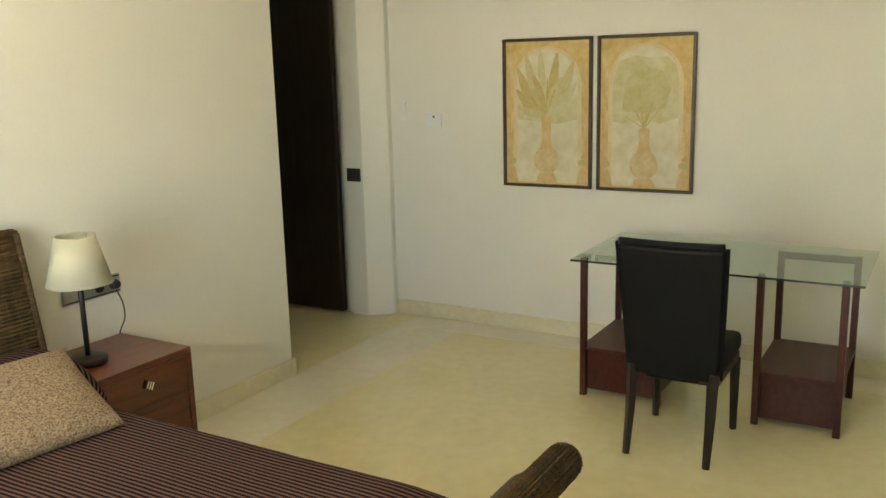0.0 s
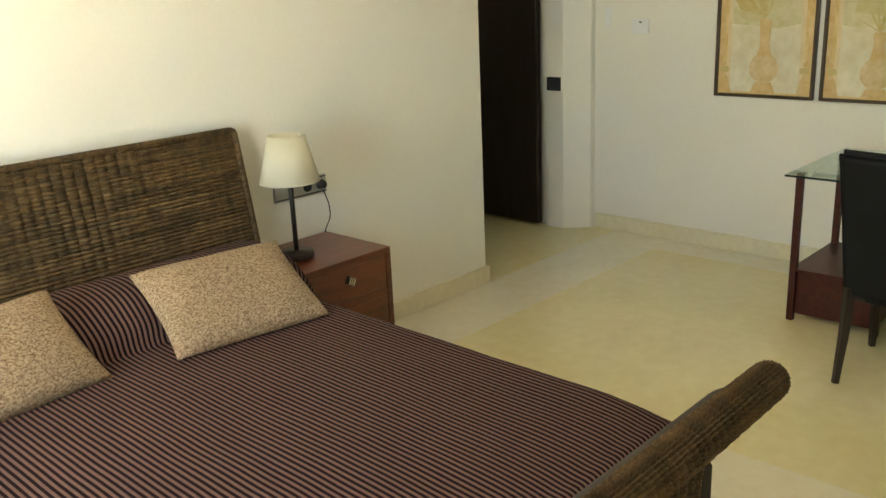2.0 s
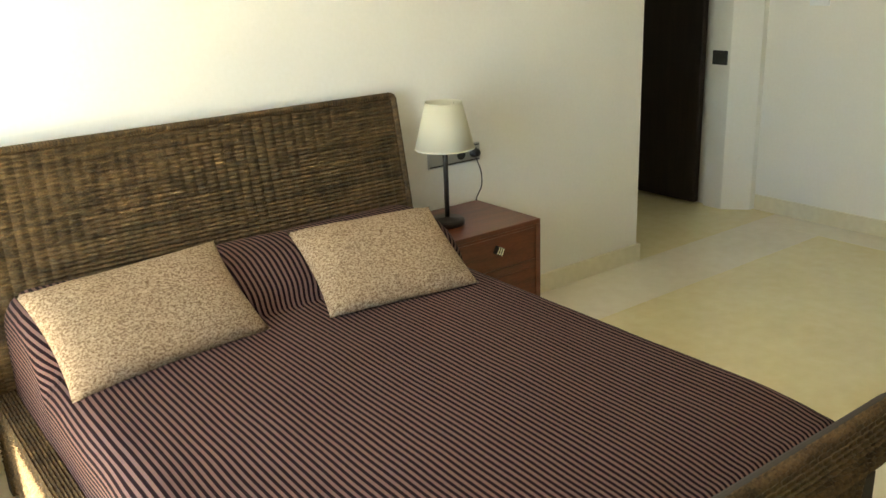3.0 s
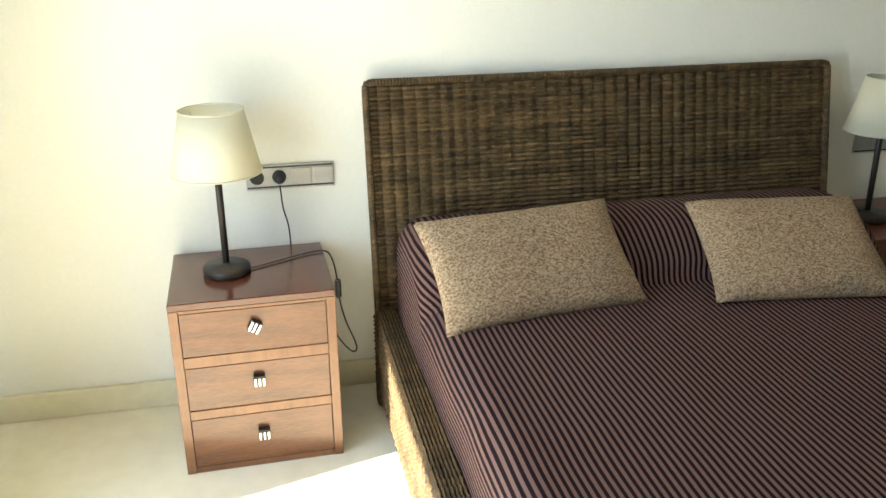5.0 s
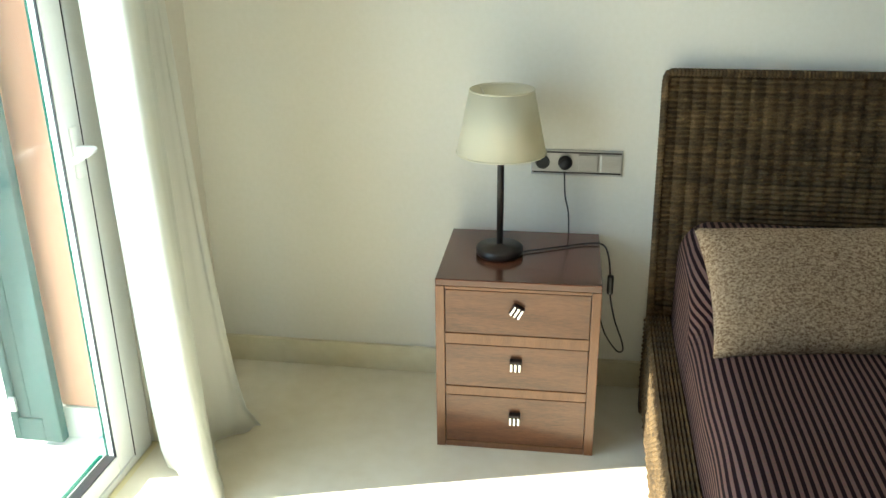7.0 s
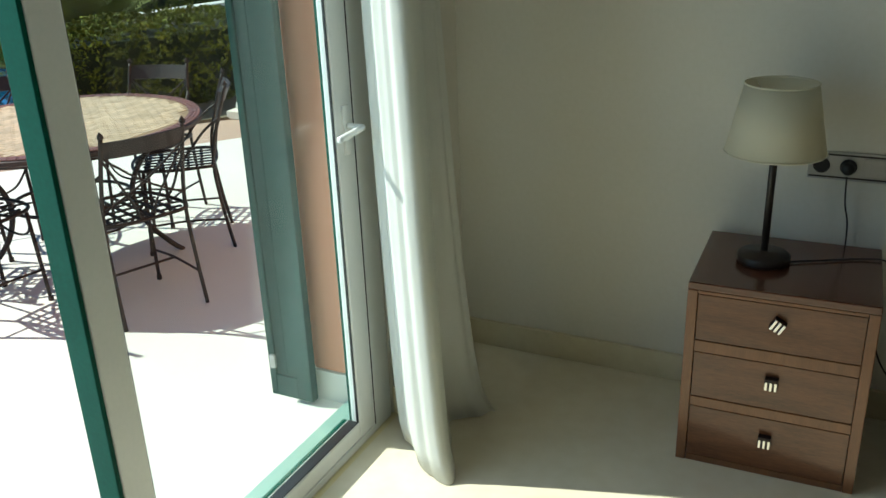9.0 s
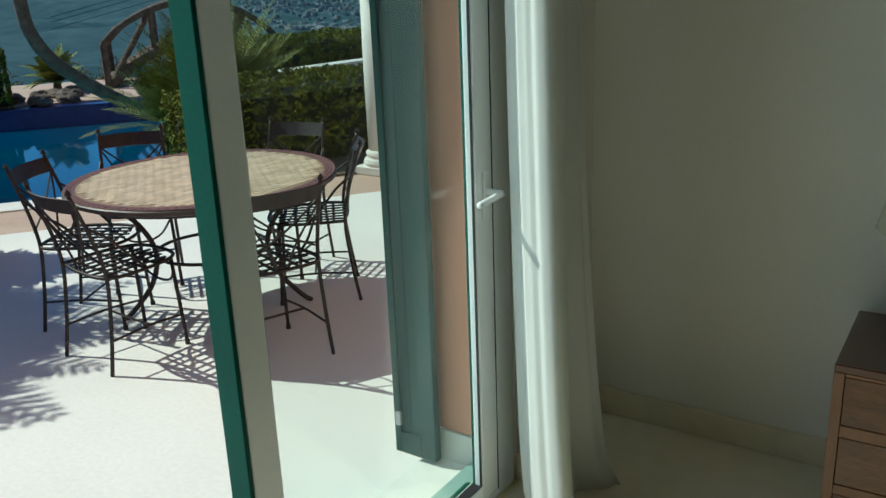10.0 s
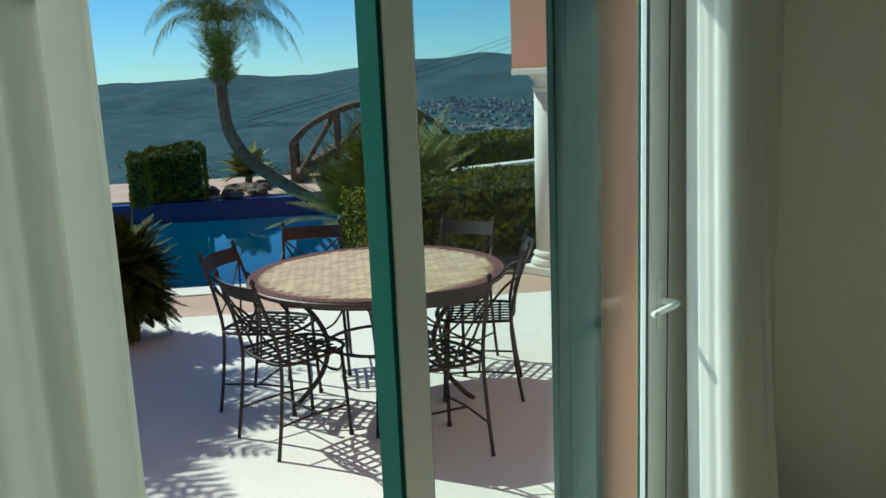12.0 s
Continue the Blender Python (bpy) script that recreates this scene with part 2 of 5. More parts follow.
# ---- mesh helpers ----
def box(x0, x1, y0, y1, z0, z1, bevel=0.0, seg=2):
    bm = bmesh.new()
    bmesh.ops.create_cube(bm, size=1, matrix=Matrix.LocRotScale(((x0 + x1) / 2, (y0 + y1) / 2, (z0 + z1) / 2), None, (x1 - x0, y1 - y0, z1 - z0)))
    if bevel:
        bmesh.ops.bevel(bm, geom=bm.edges[:], offset=bevel, segments=seg, affect="EDGES", profile=0.5)
    return bm


def join(*bms):
    out = bmesh.new()
    for b in bms:
        me = bpy.data.meshes.new("tmp")
        b.to_mesh(me)
        out.from_mesh(me)
        bpy.data.meshes.remove(me)
        b.free()
    return out


def moved(bm, m):
    bmesh.ops.transform(bm, matrix=m, verts=bm.verts[:])
    return bm


def tube(pts, r, sides=8, closed=False, flat=1.0):
    """A round bar along the points; r may be a list. flat squashes it along its own upright."""
    pts = [Vector(p) for p in pts]
    n = len(pts)
    rs = r if isinstance(r, (list, tuple)) else [r] * n
    bm = bmesh.new()
    rings, up = [], None
    for i, p in enumerate(pts):
        a, b = (pts[(i - 1) % n], pts[(i + 1) % n]) if closed else (pts[max(i - 1, 0)], pts[min(i + 1, n - 1)])
        d = (b - a).normalized()
        if up is None:
            up = Vector((0, 0, 1)) if abs(d.z) < 0.9 else Vector((1, 0, 0))
        side = d.cross(up).normalized()
        up = side.cross(d).normalized()
        rings.append([bm.verts.new(p + side * (rs[i] * math.cos(2 * math.pi * k / sides)) + up * (flat * rs[i] * math.sin(2 * math.pi * k / sides))) for k in range(sides)])
    for i in range(n if closed else n - 1):
        a, b = rings[i], rings[(i + 1) % n]
        for k in range(sides):
            bm.faces.new((a[k], a[(k + 1) % sides], b[(k + 1) % sides], b[k]))
    if not closed:
        bm.faces.new(rings[0][::-1])
        bm.faces.new(rings[-1])
    bmesh.ops.recalc_face_normals(bm, faces=bm.faces[:])
    return bm


def lathe(profile, seg=32):
    bm = bmesh.new()
    rings = [[bm.verts.new((r * math.cos(2 * math.pi * k / seg), r * math.sin(2 * math.pi * k / seg), z)) for k in range(seg)] for r, z in profile]
    for a, b in zip(rings, rings[1:]):
        for k in range(seg):
            bm.faces.new((a[k], a[(k + 1) % seg], b[(k + 1) % seg], b[k]))
    if profile[0][0] > 1e-4:
        bm.faces.new(rings[0][::-1])
    if profile[-1][0] > 1e-4:
        bm.faces.new(rings[-1])
    bmesh.ops.recalc_face_normals(bm, faces=bm.faces[:])
    return bm


def grid(f, nu, nv):
    """A sheet f(u, v) with u, v from 0 to 1."""
    bm = bmesh.new()
    vs = [[bm.verts.new(f(i / nu, j / nv)) for j in range(nv + 1)] for i in range(nu + 1)]
    for i in range(nu):
        for j in range(nv):
            bm.faces.new((vs[i][j], vs[i + 1][j], vs[i + 1][j + 1], vs[i][j + 1]))
    return bm


def thick(bm, t):
    bmesh.ops.recalc_face_normals(bm, faces=bm.faces[:])
    bmesh.ops.solidify(bm, geom=bm.faces[:], thickness=t)
    return bm


def part(name, bm, material, parent=None, label="", smooth=False):
    me = bpy.data.meshes.new(name)
    bm.to_mesh(me)
    bm.free()
    me.materials.append(material)
    if smooth:
        me.shade_smooth()
    ob = new(name, me)
    if parent is not None:
        ob.parent = parent
    if label:
        ob["label"] = label
    return ob


def thing(name, m, label, category, group=""):
    root = new(name)
    root.empty_display_size = 0.1
    root.matrix_basis = m
    return tagged(root, label, category, group)


def setting(name, bm, material, label, smooth=False):
    return tagged(part(name, bm, material, smooth=smooth), label, "", "", "structure")


def slab(poly, z0, z1):
    bm = bmesh.new()
    a, b = [bm.verts.new((x, y, z0)) for x, y in poly], [bm.verts.new((x, y, z1)) for x, y in poly]
    bm.faces.new(a[::-1])
    bm.faces.new(b)
    n = len(poly)
    for k in range(n):
        bm.faces.new((a[k], a[(k + 1) % n], b[(k + 1) % n], b[k]))
    bmesh.ops.recalc_face_normals(bm, faces=bm.faces[:])
    return bm


def smooth_path(pts, n=6):
    """More points along a rounded line through the given ones."""
    p = [Vector(q) for q in pts]
    out = []
    for i in range(len(p) - 1):
        a, b, c, d = p[max(i - 1, 0)], p[i], p[i + 1], p[min(i + 2, len(p) - 1)]
        for k in range(n):
            t = k / n
            out.append(0.5 * ((2 * b) + (c - a) * t + (2 * a - 5 * b + 4 * c - d) * t * t + (3 * b - a - 3 * c + d) * t ** 3))
    out.append(p[-1])
    return out

# ---- setting: room ----
H = 2.75
setting("floor", box(-1.69, 5.2, -6.2, 2.6, -0.25, 0.0), MARBLE, "polished yellowish marble floor between bed and desk")
setting("ceiling", box(-1.69, 5.2, -6.2, 2.6, H, H + 0.2), CEILING, "plain white plaster ceiling")
setting("wall_north", box(-1.69, 3.482, 0.0, 0.16, 0.0, H), PLASTER, "cream plastered wall behind the bed")
setting("wall_hall", box(3.322, 3.482, 0.16, 2.4, 0.0, H), PLASTER, "cream plastered wall of the passage")
setting("wall_hall_end", box(3.322, 5.2, 2.4, 2.6, 0.0, H), PLASTER, "cream plastered end wall of the passage")
setting("wall_east", box(4.85, 5.05, -6.0, 0.16, 0.0, H), PLASTER, "cream plastered wall with two framed pictures")
setting("wall_east_step", slab([(4.68, 0.30), (4.80, 0.16), (5.05, 0.16), (5.05, 0.44), (4.68, 0.44)], 0.0, H), PLASTER, "cream plastered pilaster beside the dark door")
setting("wall_east_hall", box(4.72, 5.05, 0.44, 2.4, 0.0, H), PLASTER, "cream plastered passage wall behind the door")
setting("wall_south", box(-1.69, 5.2, -6.2, -6.0, 0.0, H), PLASTER, "plain cream plastered wall")
WX0, WX1 = -1.69, -1.40
setting("wall_west_pier", box(WX0, WX1, -0.58, 0.0, 0.0, H), PLASTER, "cream plastered wall beside the terrace door")
setting("wall_west", box(WX0, WX1, -6.0, -2.75, 0.0, H), PLASTER, "cream plastered wall on the terrace side")
setting("wall_west_lintel", box(WX0, WX1, -2.75, -0.58, 2.25, H), PLASTER, "cream plastered lintel over the terrace door")
setting("facade_pier", join(box(WX0 - 0.012, WX0, -0.58, 6.0, 0.12, 4.5), box(WX0, -1.475, -0.592, -0.58, 0.12, 2.25)), SALMON, "salmon rendered outer wall and door reveal")
setting("facade", box(WX0 - 0.012, WX0, -9.0, -2.75, 0.12, 4.5), SALMON, "salmon rendered outer wall")
setting("facade_lintel", box(WX0 - 0.012, WX0, -2.75, -0.58, 2.25, 4.5), SALMON, "salmon rendered outer wall over the door")
setting("plinth", join(box(WX0 - 0.02, -1.475, -0.60, -0.58, -0.11, 0.115), box(WX0 - 0.025, WX0 - 0.012, -0.60, 6.0, -0.11, 0.115)), STONE, "white stone plinth of the outer wall")
setting("sill", box(-1.74, -1.40, -2.75, -0.60, -0.11, 0.004), STONE, "white stone threshold of the terrace door")


def skirting(name, x0, x1, y0, y1):
    return setting(name, box(x0, x1, y0, y1, 0.0, 0.10, 0.003), MARBLE_TRIM, "cream marble skirting board")


setting("floor_border", join(box(-1.38, 2.56, -6.0, -0.0185, -0.02, 0.0012), box(2.562, 4.60, -0.45, -0.0185, -0.02, 0.0012), box(4.602, 4.83, -6.0, -0.0185, -0.02, 0.0012)), MARBLE_PALE, "paler cream marble round the bed and along the walls")
skirting("baseboard", -1.40, 3.50, -0.018, 0.0)
skirting("baseboard", 3.482, 3.50, 0.0, 2.4)
skirting("baseboard", 4.832, 4.85, -6.0, 0.15)
skirting("baseboard", -1.40, -1.382, -0.58, -0.02)

# the dark door of the passage
door = tagged(part("door_1", box(4.63, 4.678, 0.482, 1.50, 0.02, 2.2, 0.004), WENGE), "dark wenge door leaf in the passage", "door", "", "structure")
part("door_frame", box(4.66, 4.72, 1.5, 1.56, 0.0, 2.25, 0.004), WENGE, door)

# ---- terrace door: a fixed frame and one closed leaf ----
tdoor = tagged(new("door_2"), "white framed glass terrace door with one leaf open", "door", "", "structure")
part("frame", join(box(-1.47, -1.40, -0.69, -0.592, 0.0, 2.25, 0.004), box(-1.47, -1.40, -2.75, -2.66, 0.0, 2.25, 0.004), box(-1.47, -1.40, -2.66, -0.69, 2.17, 2.25, 0.004)), WHITE, tdoor, "white lacquered door frame")
part("sill_rail", box(-1.47, -1.398, -2.66, -0.69, 0.006, 0.028, 0.003), WHITE, tdoor)
part("outer_track", box(-1.56, -1.48, -2.66, -0.60, 0.006, 0.03, 0.003), TRACK, tdoor, "pale grey-green outer door track")
leaf = part("leaf", join(box(-1.432, -1.40, -0.787, -0.694, 0.03, 2.16, 0.005), box(-1.447, -1.40, -1.700, -1.620, 0.03, 2.16, 0.005), box(-1.447, -1.40, -1.620, -0.787, 0.03, 0.085, 0.005), box(-1.447, -1.40, -1.620, -0.787, 2.07, 2.16, 0.005)), WHITE, tdoor, "white leaf frame")
part("green_edge", box(-1.462, -1.402, -1.712, -1.7005, 0.03, 2.16, 0.002), GREEN, leaf, "dark green edge profile")
part("outer_face", join(box(-1.462, -1.449, -1.6995, -1.62, 0.03, 2.16, 0.002), box(-1.442, -1.4325, -0.783, -0.70, 0.03, 2.16, 0.002), box(-1.462, -1.449, -1.62, -0.787, 0.03, 0.085, 0.002)), GREEN, leaf, "dark green outer profile")
gasket = part("gasket", join(box(-1.412, -1.405, -0.790, -0.787, 0.085, 2.07), box(-1.44, -1.405, -1.620, -1.617, 0.085, 2.07), box(-1.44, -1.405, -1.617, -0.790, 0.085, 0.088)), BLACK, leaf)
pane = part("pane", box(-1.428, -1.420, -1.62, -0.787, 0.085, 2.07), GLASS, leaf, "clear glass pane")
pane.visible_shadow = False
handle = part("handle", join(box(-1.402, -1.392, -0.755, -0.722, 0.94, 1.08, 0.004), tube(smooth_path([(-1.40, -0.738, 1.02), (-1.355, -0.738, 1.02), (-1.345, -0.75, 1.02), (-1.343, -0.86, 1.015)], 5), 0.010, 8)), WHITE, leaf, "white lever handle", True)
# added black strip that draws the dark gap between leaf and frame
part("joint_strip", box(-1.4, -1.397, -0.700, -0.6985, 0.03, 2.1), BLACK, leaf)

# open shutter outside
shut = tagged(new("shutter_1"), "open teal green wooden shutter beside the terrace door", "shutter", "", "structure")
part("shutter_frame", join(box(-1.725, -1.667, -0.66, -0.625, 0.02, 2.2, 0.003), box(-1.835, -1.81, -0.66, -0.625, 0.02, 2.2, 0.003), box(-1.81, -1.725, -0.66, -0.625, 0.02, 0.10, 0.003), box(-1.81, -1.725, -0.66, -0.625, 2.1, 2.2, 0.003)), GREEN_WORN, shut)
for k in range(2):
    part("panel", box(-1.81 + k * 0.0427, -1.7683 + k * 0.0427, -0.652, -0.633, 0.10, 2.1, 0.003), GREEN_WORN, shut)


part("latch", box(-1.822, -1.800, -0.672, -0.661, 0.13, 0.18, 0.003), STEEL, shut, "small steel latch")


# ---- curtains ----
def curtain(name, bottom, top, folds, amp, z1, label, sway=0.8):
    b, t = smooth_path([(*p, 0) for p in bottom], 14), smooth_path([(*p, 0) for p in top], 14)

    def f(u, v):
        def along(path):
            q = u * (len(path) - 1)
            i = min(int(q), len(path) - 2)
            return path[i].lerp(path[i + 1], q - i), (path[i + 1] - path[i]).normalized()
        (p, d), (q, e) = along(b), along(t)
        w = v ** 0.45
        s = p.lerp(q, w)
        g = d.lerp(e, w)
        side = Vector((-g.y, g.x, 0)).normalized() if g.length > 1e-6 else Vector((1, 0, 0))
        a = amp * (0.55 + 0.45 * math.sin(5 * u + 2)) * (1.0 - 0.25 * v)
        s = s + side * (a * math.sin(2 * math.pi * folds * u + sway * math.sin(3 * v)) + 0.3 * a * math.sin(2 * math.pi * folds * 2.3 * u + 1.3))
        z = 0.006 + z1 * v + (0.012 * math.sin(9 * u) if v < 0.02 else 0)
        return (s.x, s.y, max(z, 0.004))
    bm = thick(grid(f, 110, 36), 0.003)
    ob = part(name, bm, CLOTH, None, "", True)
    return tagged(ob, label, "curtain", "terrace door curtains")


curtain("curtain", [(-1.31, -0.655), (-1.24, -0.75), (-1.13, -0.85), (-1.05, -0.85), (-1.12, -0.71), (-1.18, -0.58), (-1.075, -0.465)],
        [(-1.36, -0.68), (-1.31, -0.755), (-1.245, -0.80), (-1.18, -0.795), (-1.19, -0.70), (-1.25, -0.60), (-1.265, -0.50)], 6.3, 0.016, 2.62, "white cotton curtain hanging to the floor beside the door")
curtain("curtain", [(-1.28, -2.318), (-1.22, -2.418), (-1.28, -2.55), (-1.22, -2.7), (-1.28, -2.85)], [(-1.28, -2.318), (-1.225, -2.418), (-1.28, -2.55), (-1.225, -2.7), (-1.28, -2.83)], 6.0, 0.042, 2.62, "white cotton curtain drawn aside at the open door", 0.0)
rod = thing("curtain_rod", pose(0, 0, 0), "dark metal curtain rod above the terrace door", "curtain rod")
part("rod", tube([(-1.27, -3.0, 2.66), (-1.27, -0.22, 2.66)], 0.012, 10), BRONZE, rod, "", True)
part("bracket", box(-1.40, -1.265, -0.33, -0.31, 2.64, 2.68, 0.003), BRONZE, rod)
part("bracket", box(-1.40, -1.265, -2.91, -2.89, 2.64, 2.68, 0.003), BRONZE, rod)


# ---- bed ----
BX0, BX1 = 0.155, 1.868


def weave(f, length, height, normal, rib=0.042, row=0.0152, r=0.0084, amp=1.0):
    """Woven strands on a sheet f(s, h) in metres, proud along normal(s, h)."""
    bm = bmesh.new()
    rows, steps = int(height / row), int(length / rib) * 4
    rnd = random.Random(7)
    for j in range(rows):
        h = (j + 0.5) * row
        prev = None
        for i in range(steps + 1):
            s = length * i / steps
            ph = math.sin(math.pi * s / rib)
            out = 0.0105 * abs(ph) ** 0.6 - 0.0045 + (0.0016 if (j + int(s / rib)) % 2 else 0.0) + rnd.uniform(-0.0007, 0.0007)
            out *= amp
            hh = h + rnd.uniform(-0.0006, 0.0006)
            n = normal(s, h)
            ring = [bm.verts.new(f(s, hh + dh) + n * (out + dn)) for dh, dn in ((-r, -0.004), (0, 0.0045), (r, -0.004))]
            if prev:
                bm.faces.new((prev[0], ring[0], ring[1], prev[1]))
                bm.faces.new((prev[1], ring[1], ring[2], prev[2]))
            prev = ring
    bmesh.ops.recalc_face_normals(bm, faces=bm.faces[:])
    return bm


bed = thing("bed", pose(0, 0, 0), "woven brown wicker sleigh bed with curved footboard", "bed")
# headboard: upright below, leaning back to the wall on top
def head_y(z):
    return -0.205 + 0.155 * (max(z - 0.2, 0) / 0.92) ** 1.15


hb = part("headboard", grid(lambda u, v: (BX0 + 0.012 + u * (BX1 - BX0 - 0.024), head_y(v * 1.11) + 0.012, 0.02 + v * 1.107), 2, 16), WICKER_CORE, bed)
part("headboard_back", grid(lambda u, v: (BX0 + 0.012 + u * (BX1 - BX0 - 0.024), head_y(v * 1.11) + 0.04, 0.02 + v * 1.107), 2, 16), WICKER_CORE, bed)
ww = part("weave", weave(lambda s, h: Vector((BX0 + 0.008 + s, head_y(h + 0.22), h + 0.22)), BX1 - BX0 - 0.016, 0.90, lambda s, h: Vector((0, -1, 0.15)).normalized()), WICKER, hb, "woven wicker strands")
edge = [(BX0 + 0.010, head_y(z) - 0.007, z) for z in (0.02, 0.2, 0.4, 0.6, 0.8, 1.0, 1.094)]
edge2 = [(BX0 + 0.014, head_y(1.12) - 0.007, 1.119), (BX0 + 0.028, head_y(1.13) - 0.007, 1.128), (BX0 + 0.06, head_y(1.13) - 0.007, 1.129), (BX0 + 0.25, head_y(1.13) - 0.007, 1.129), (1.0, head_y(1.13) - 0.007, 1.129), (BX1 - 0.25, head_y(1.13) - 0.007, 1.129), (BX1 - 0.06, head_y(1.13) - 0.007, 1.129), (BX1 - 0.028, head_y(1.13) - 0.007, 1.128), (BX1 - 0.014, head_y(1.12) - 0.007, 1.119)]
edge3 = [(BX1 - 0.012, y, z) for _, y, z in reversed(edge)]


def braid(path, r, name, parent):
    """A wrapped rim: a core with many slanted turns of strand round it."""
    pts = smooth_path(path, 10)
    bm = tube(pts, r * 0.9, 8)
    core = part(name, bm, WICKER_CORE, parent, "", True)
    length = sum((b - a).length for a, b in zip(pts, pts[1:]))
    turns = int(length / 0.011)
    cum = [0.0]
    for a, b in zip(pts, pts[1:]):
        cum.append(cum[-1] + (b - a).length)
    rings = bmesh.new()
    i = 0
    for k in range(turns):
        d = length * (k + 0.5) / turns
        while i < len(pts) - 2 and cum[i + 1] < d:
            i += 1
        t = (d - cum[i]) / max(cum[i + 1] - cum[i], 1e-6)
        p = pts[i].lerp(pts[i + 1], t)
        q = (pts[i + 1] - pts[i]).to_track_quat("Z", "X").to_matrix().to_4x4()
        m = Matrix.Translation(p) @ q @ pose(0, 0, 0, 14, 0, 0)
        inner = []
        for zz, rr in ((-0.006, r * 0.96), (0, r * 1.13), (0.006, r * 0.96)):
            inner.append([rings.verts.new(m @ Vector((rr * math.cos(a * math.pi / 5), rr * math.sin(a * math.pi / 5), zz))) for a in range(10)])
        for a, b in zip(inner, inner[1:]):
            for c in range(10):
                rings.faces.new((a[c], a[(c + 1) % 10], b[(c + 1) % 10], b[c]))
    part("wrapping", rings, WICKER, core)["kind"] = "stuff"
    return core


braid(edge + edge2 + edge3, 0.0115, "rim", bed)


FX1 = 1.70


# footboard: a sleigh curve that leans out and ends in a roll
FOOT = smooth_path([(0, -2.20, 0.06), (0, -2.19, 0.25), (0, -2.20, 0.45), (0, -2.225, 0.57), (0, -2.265, 0.64), (0, -2.32, 0.675)], 8)
flen = [0.0]
for a, b in zip(FOOT, FOOT[1:]):
    flen.append(flen[-1] + (b - a).length)


def foot_at(h):
    h = min(max(h, 0), flen[-1] - 1e-4)
    i = max(k for k in range(len(flen) - 1) if flen[k] <= h)
    t = (h - flen[i]) / (flen[i + 1] - flen[i])
    p = FOOT[i].lerp(FOOT[i + 1], t)
    d = (FOOT[i + 1] - FOOT[i]).normalized()
    return p, Vector((0, d.z, -d.y))


fb = part("footboard", thick(grid(lambda u, v: (BX0 + 0.03 + u * (FX1 - BX0 - 0.03), *foot_at(v * flen[-1])[0].yz), 2, 40), 0.03), WICKER_CORE, bed)
for sgn, nm in ((1, "inner"), (-1, "outer")):
    off = 0.004 if sgn > 0 else 0.034
    part("weave", weave(lambda s, h, sg=sgn, o=off: Vector((BX0 + 0.04 + s, 0, 0)) + foot_at(h)[0] + foot_at(h)[1] * (sg * 0.004 if sg > 0 else -0.034), FX1 - BX0 - 0.05, flen[-1], lambda s, h, sg=sgn: foot_at(h)[1] * sg), WICKER, fb, "woven wicker strands")
braid([(BX0 - 0.02, -2.345, 0.682), (1.0, -2.345, 0.682), (1.825, -2.345, 0.682)], 0.038, "roll", bed)
def roll_at(s, h, r=0.045):
    return Vector((BX0 - 0.02 + s, -2.345 + r * math.cos(h / r), 0.682 + r * math.sin(h / r)))


part("weave", weave(roll_at, 1.825 - BX0 + 0.02, 0.283, lambda s, h: Vector((0, math.cos(h / 0.045), math.sin(h / 0.045))), 0.03, 0.0094, 0.0058, 0.5), WICKER, bed, "woven wicker strands of the rolled edge")
for x in (BX0 - 0.02, 1.825):
    part("roll_end", moved(lathe([(0.05, -0.012), (0.05, 0.0), (0.042, 0.016), (0.02, 0.026), (0, 0.028)], 16), Matrix.Translation((x, -2.345, 0.682)) @ pose(0, 0, 0, 0, 90 if x > 1 else -90, 0)), WICKER, bed, "woven end of the roll", True)
for x in (BX0 + 0.034, FX1 - 0.004):
    braid([(x, p.y - 0.012, p.z) for p in FOOT[::5]] + [(x, -2.335, 0.68)], 0.026, "rim", bed)
# side rails: broad woven beams with rounded edges
for x0, x1, sg in ((BX0 - 0.004, BX0 + 0.082, -1), (BX1 - 0.082, BX1 + 0.004, 1)):
    xo = x0 if sg < 0 else x1
    rail = part("side_rail", box(x0 + 0.006, x1 - 0.006, -2.19, -0.17, 0.09, 0.372, 0.012), WICKER_CORE, bed)
    part("weave", weave(lambda s, h, xx=xo, q=sg: Vector((xx - q * 0.008, -2.18 + s, 0.10 + h)), 2.0, 0.262, lambda s, h, q=sg: Vector((q, 0, 0))), WICKER, rail)
    part("weave", weave(lambda s, h, xx=x0: Vector((xx + 0.004 + h, -2.18 + s, 0.372)), 2.0, 0.08, lambda s, h: Vector((0, 0, 1)), 0.036, 0.0105, 0.0062, 0.6), WICKER, rail)
for x in (BX0 + 0.03, BX1 - 0.03):
    for y in (-0.16, -2.16):
        part("leg", box(x - 0.03, x + 0.03, y - 0.03, y + 0.03, 0.0, 0.12, 0.006), WICKER_CORE, bed)

part("mattress", box(BX0 + 0.095, BX1 - 0.13, -2.14, -0.20, 0.26, 0.53, 0.05, 3), SPREAD, bed)


# bedspread over mattress and bolster
def lift(x, y):
    return 0.006 * noise.noise(Vector((x * 2.3, y * 2.3, 0.4))) + 0.0025 * noise.noise(Vector((x * 9, y * 7, 2.0)))


SX0, SX1 = BX0 + 0.078, 1.74


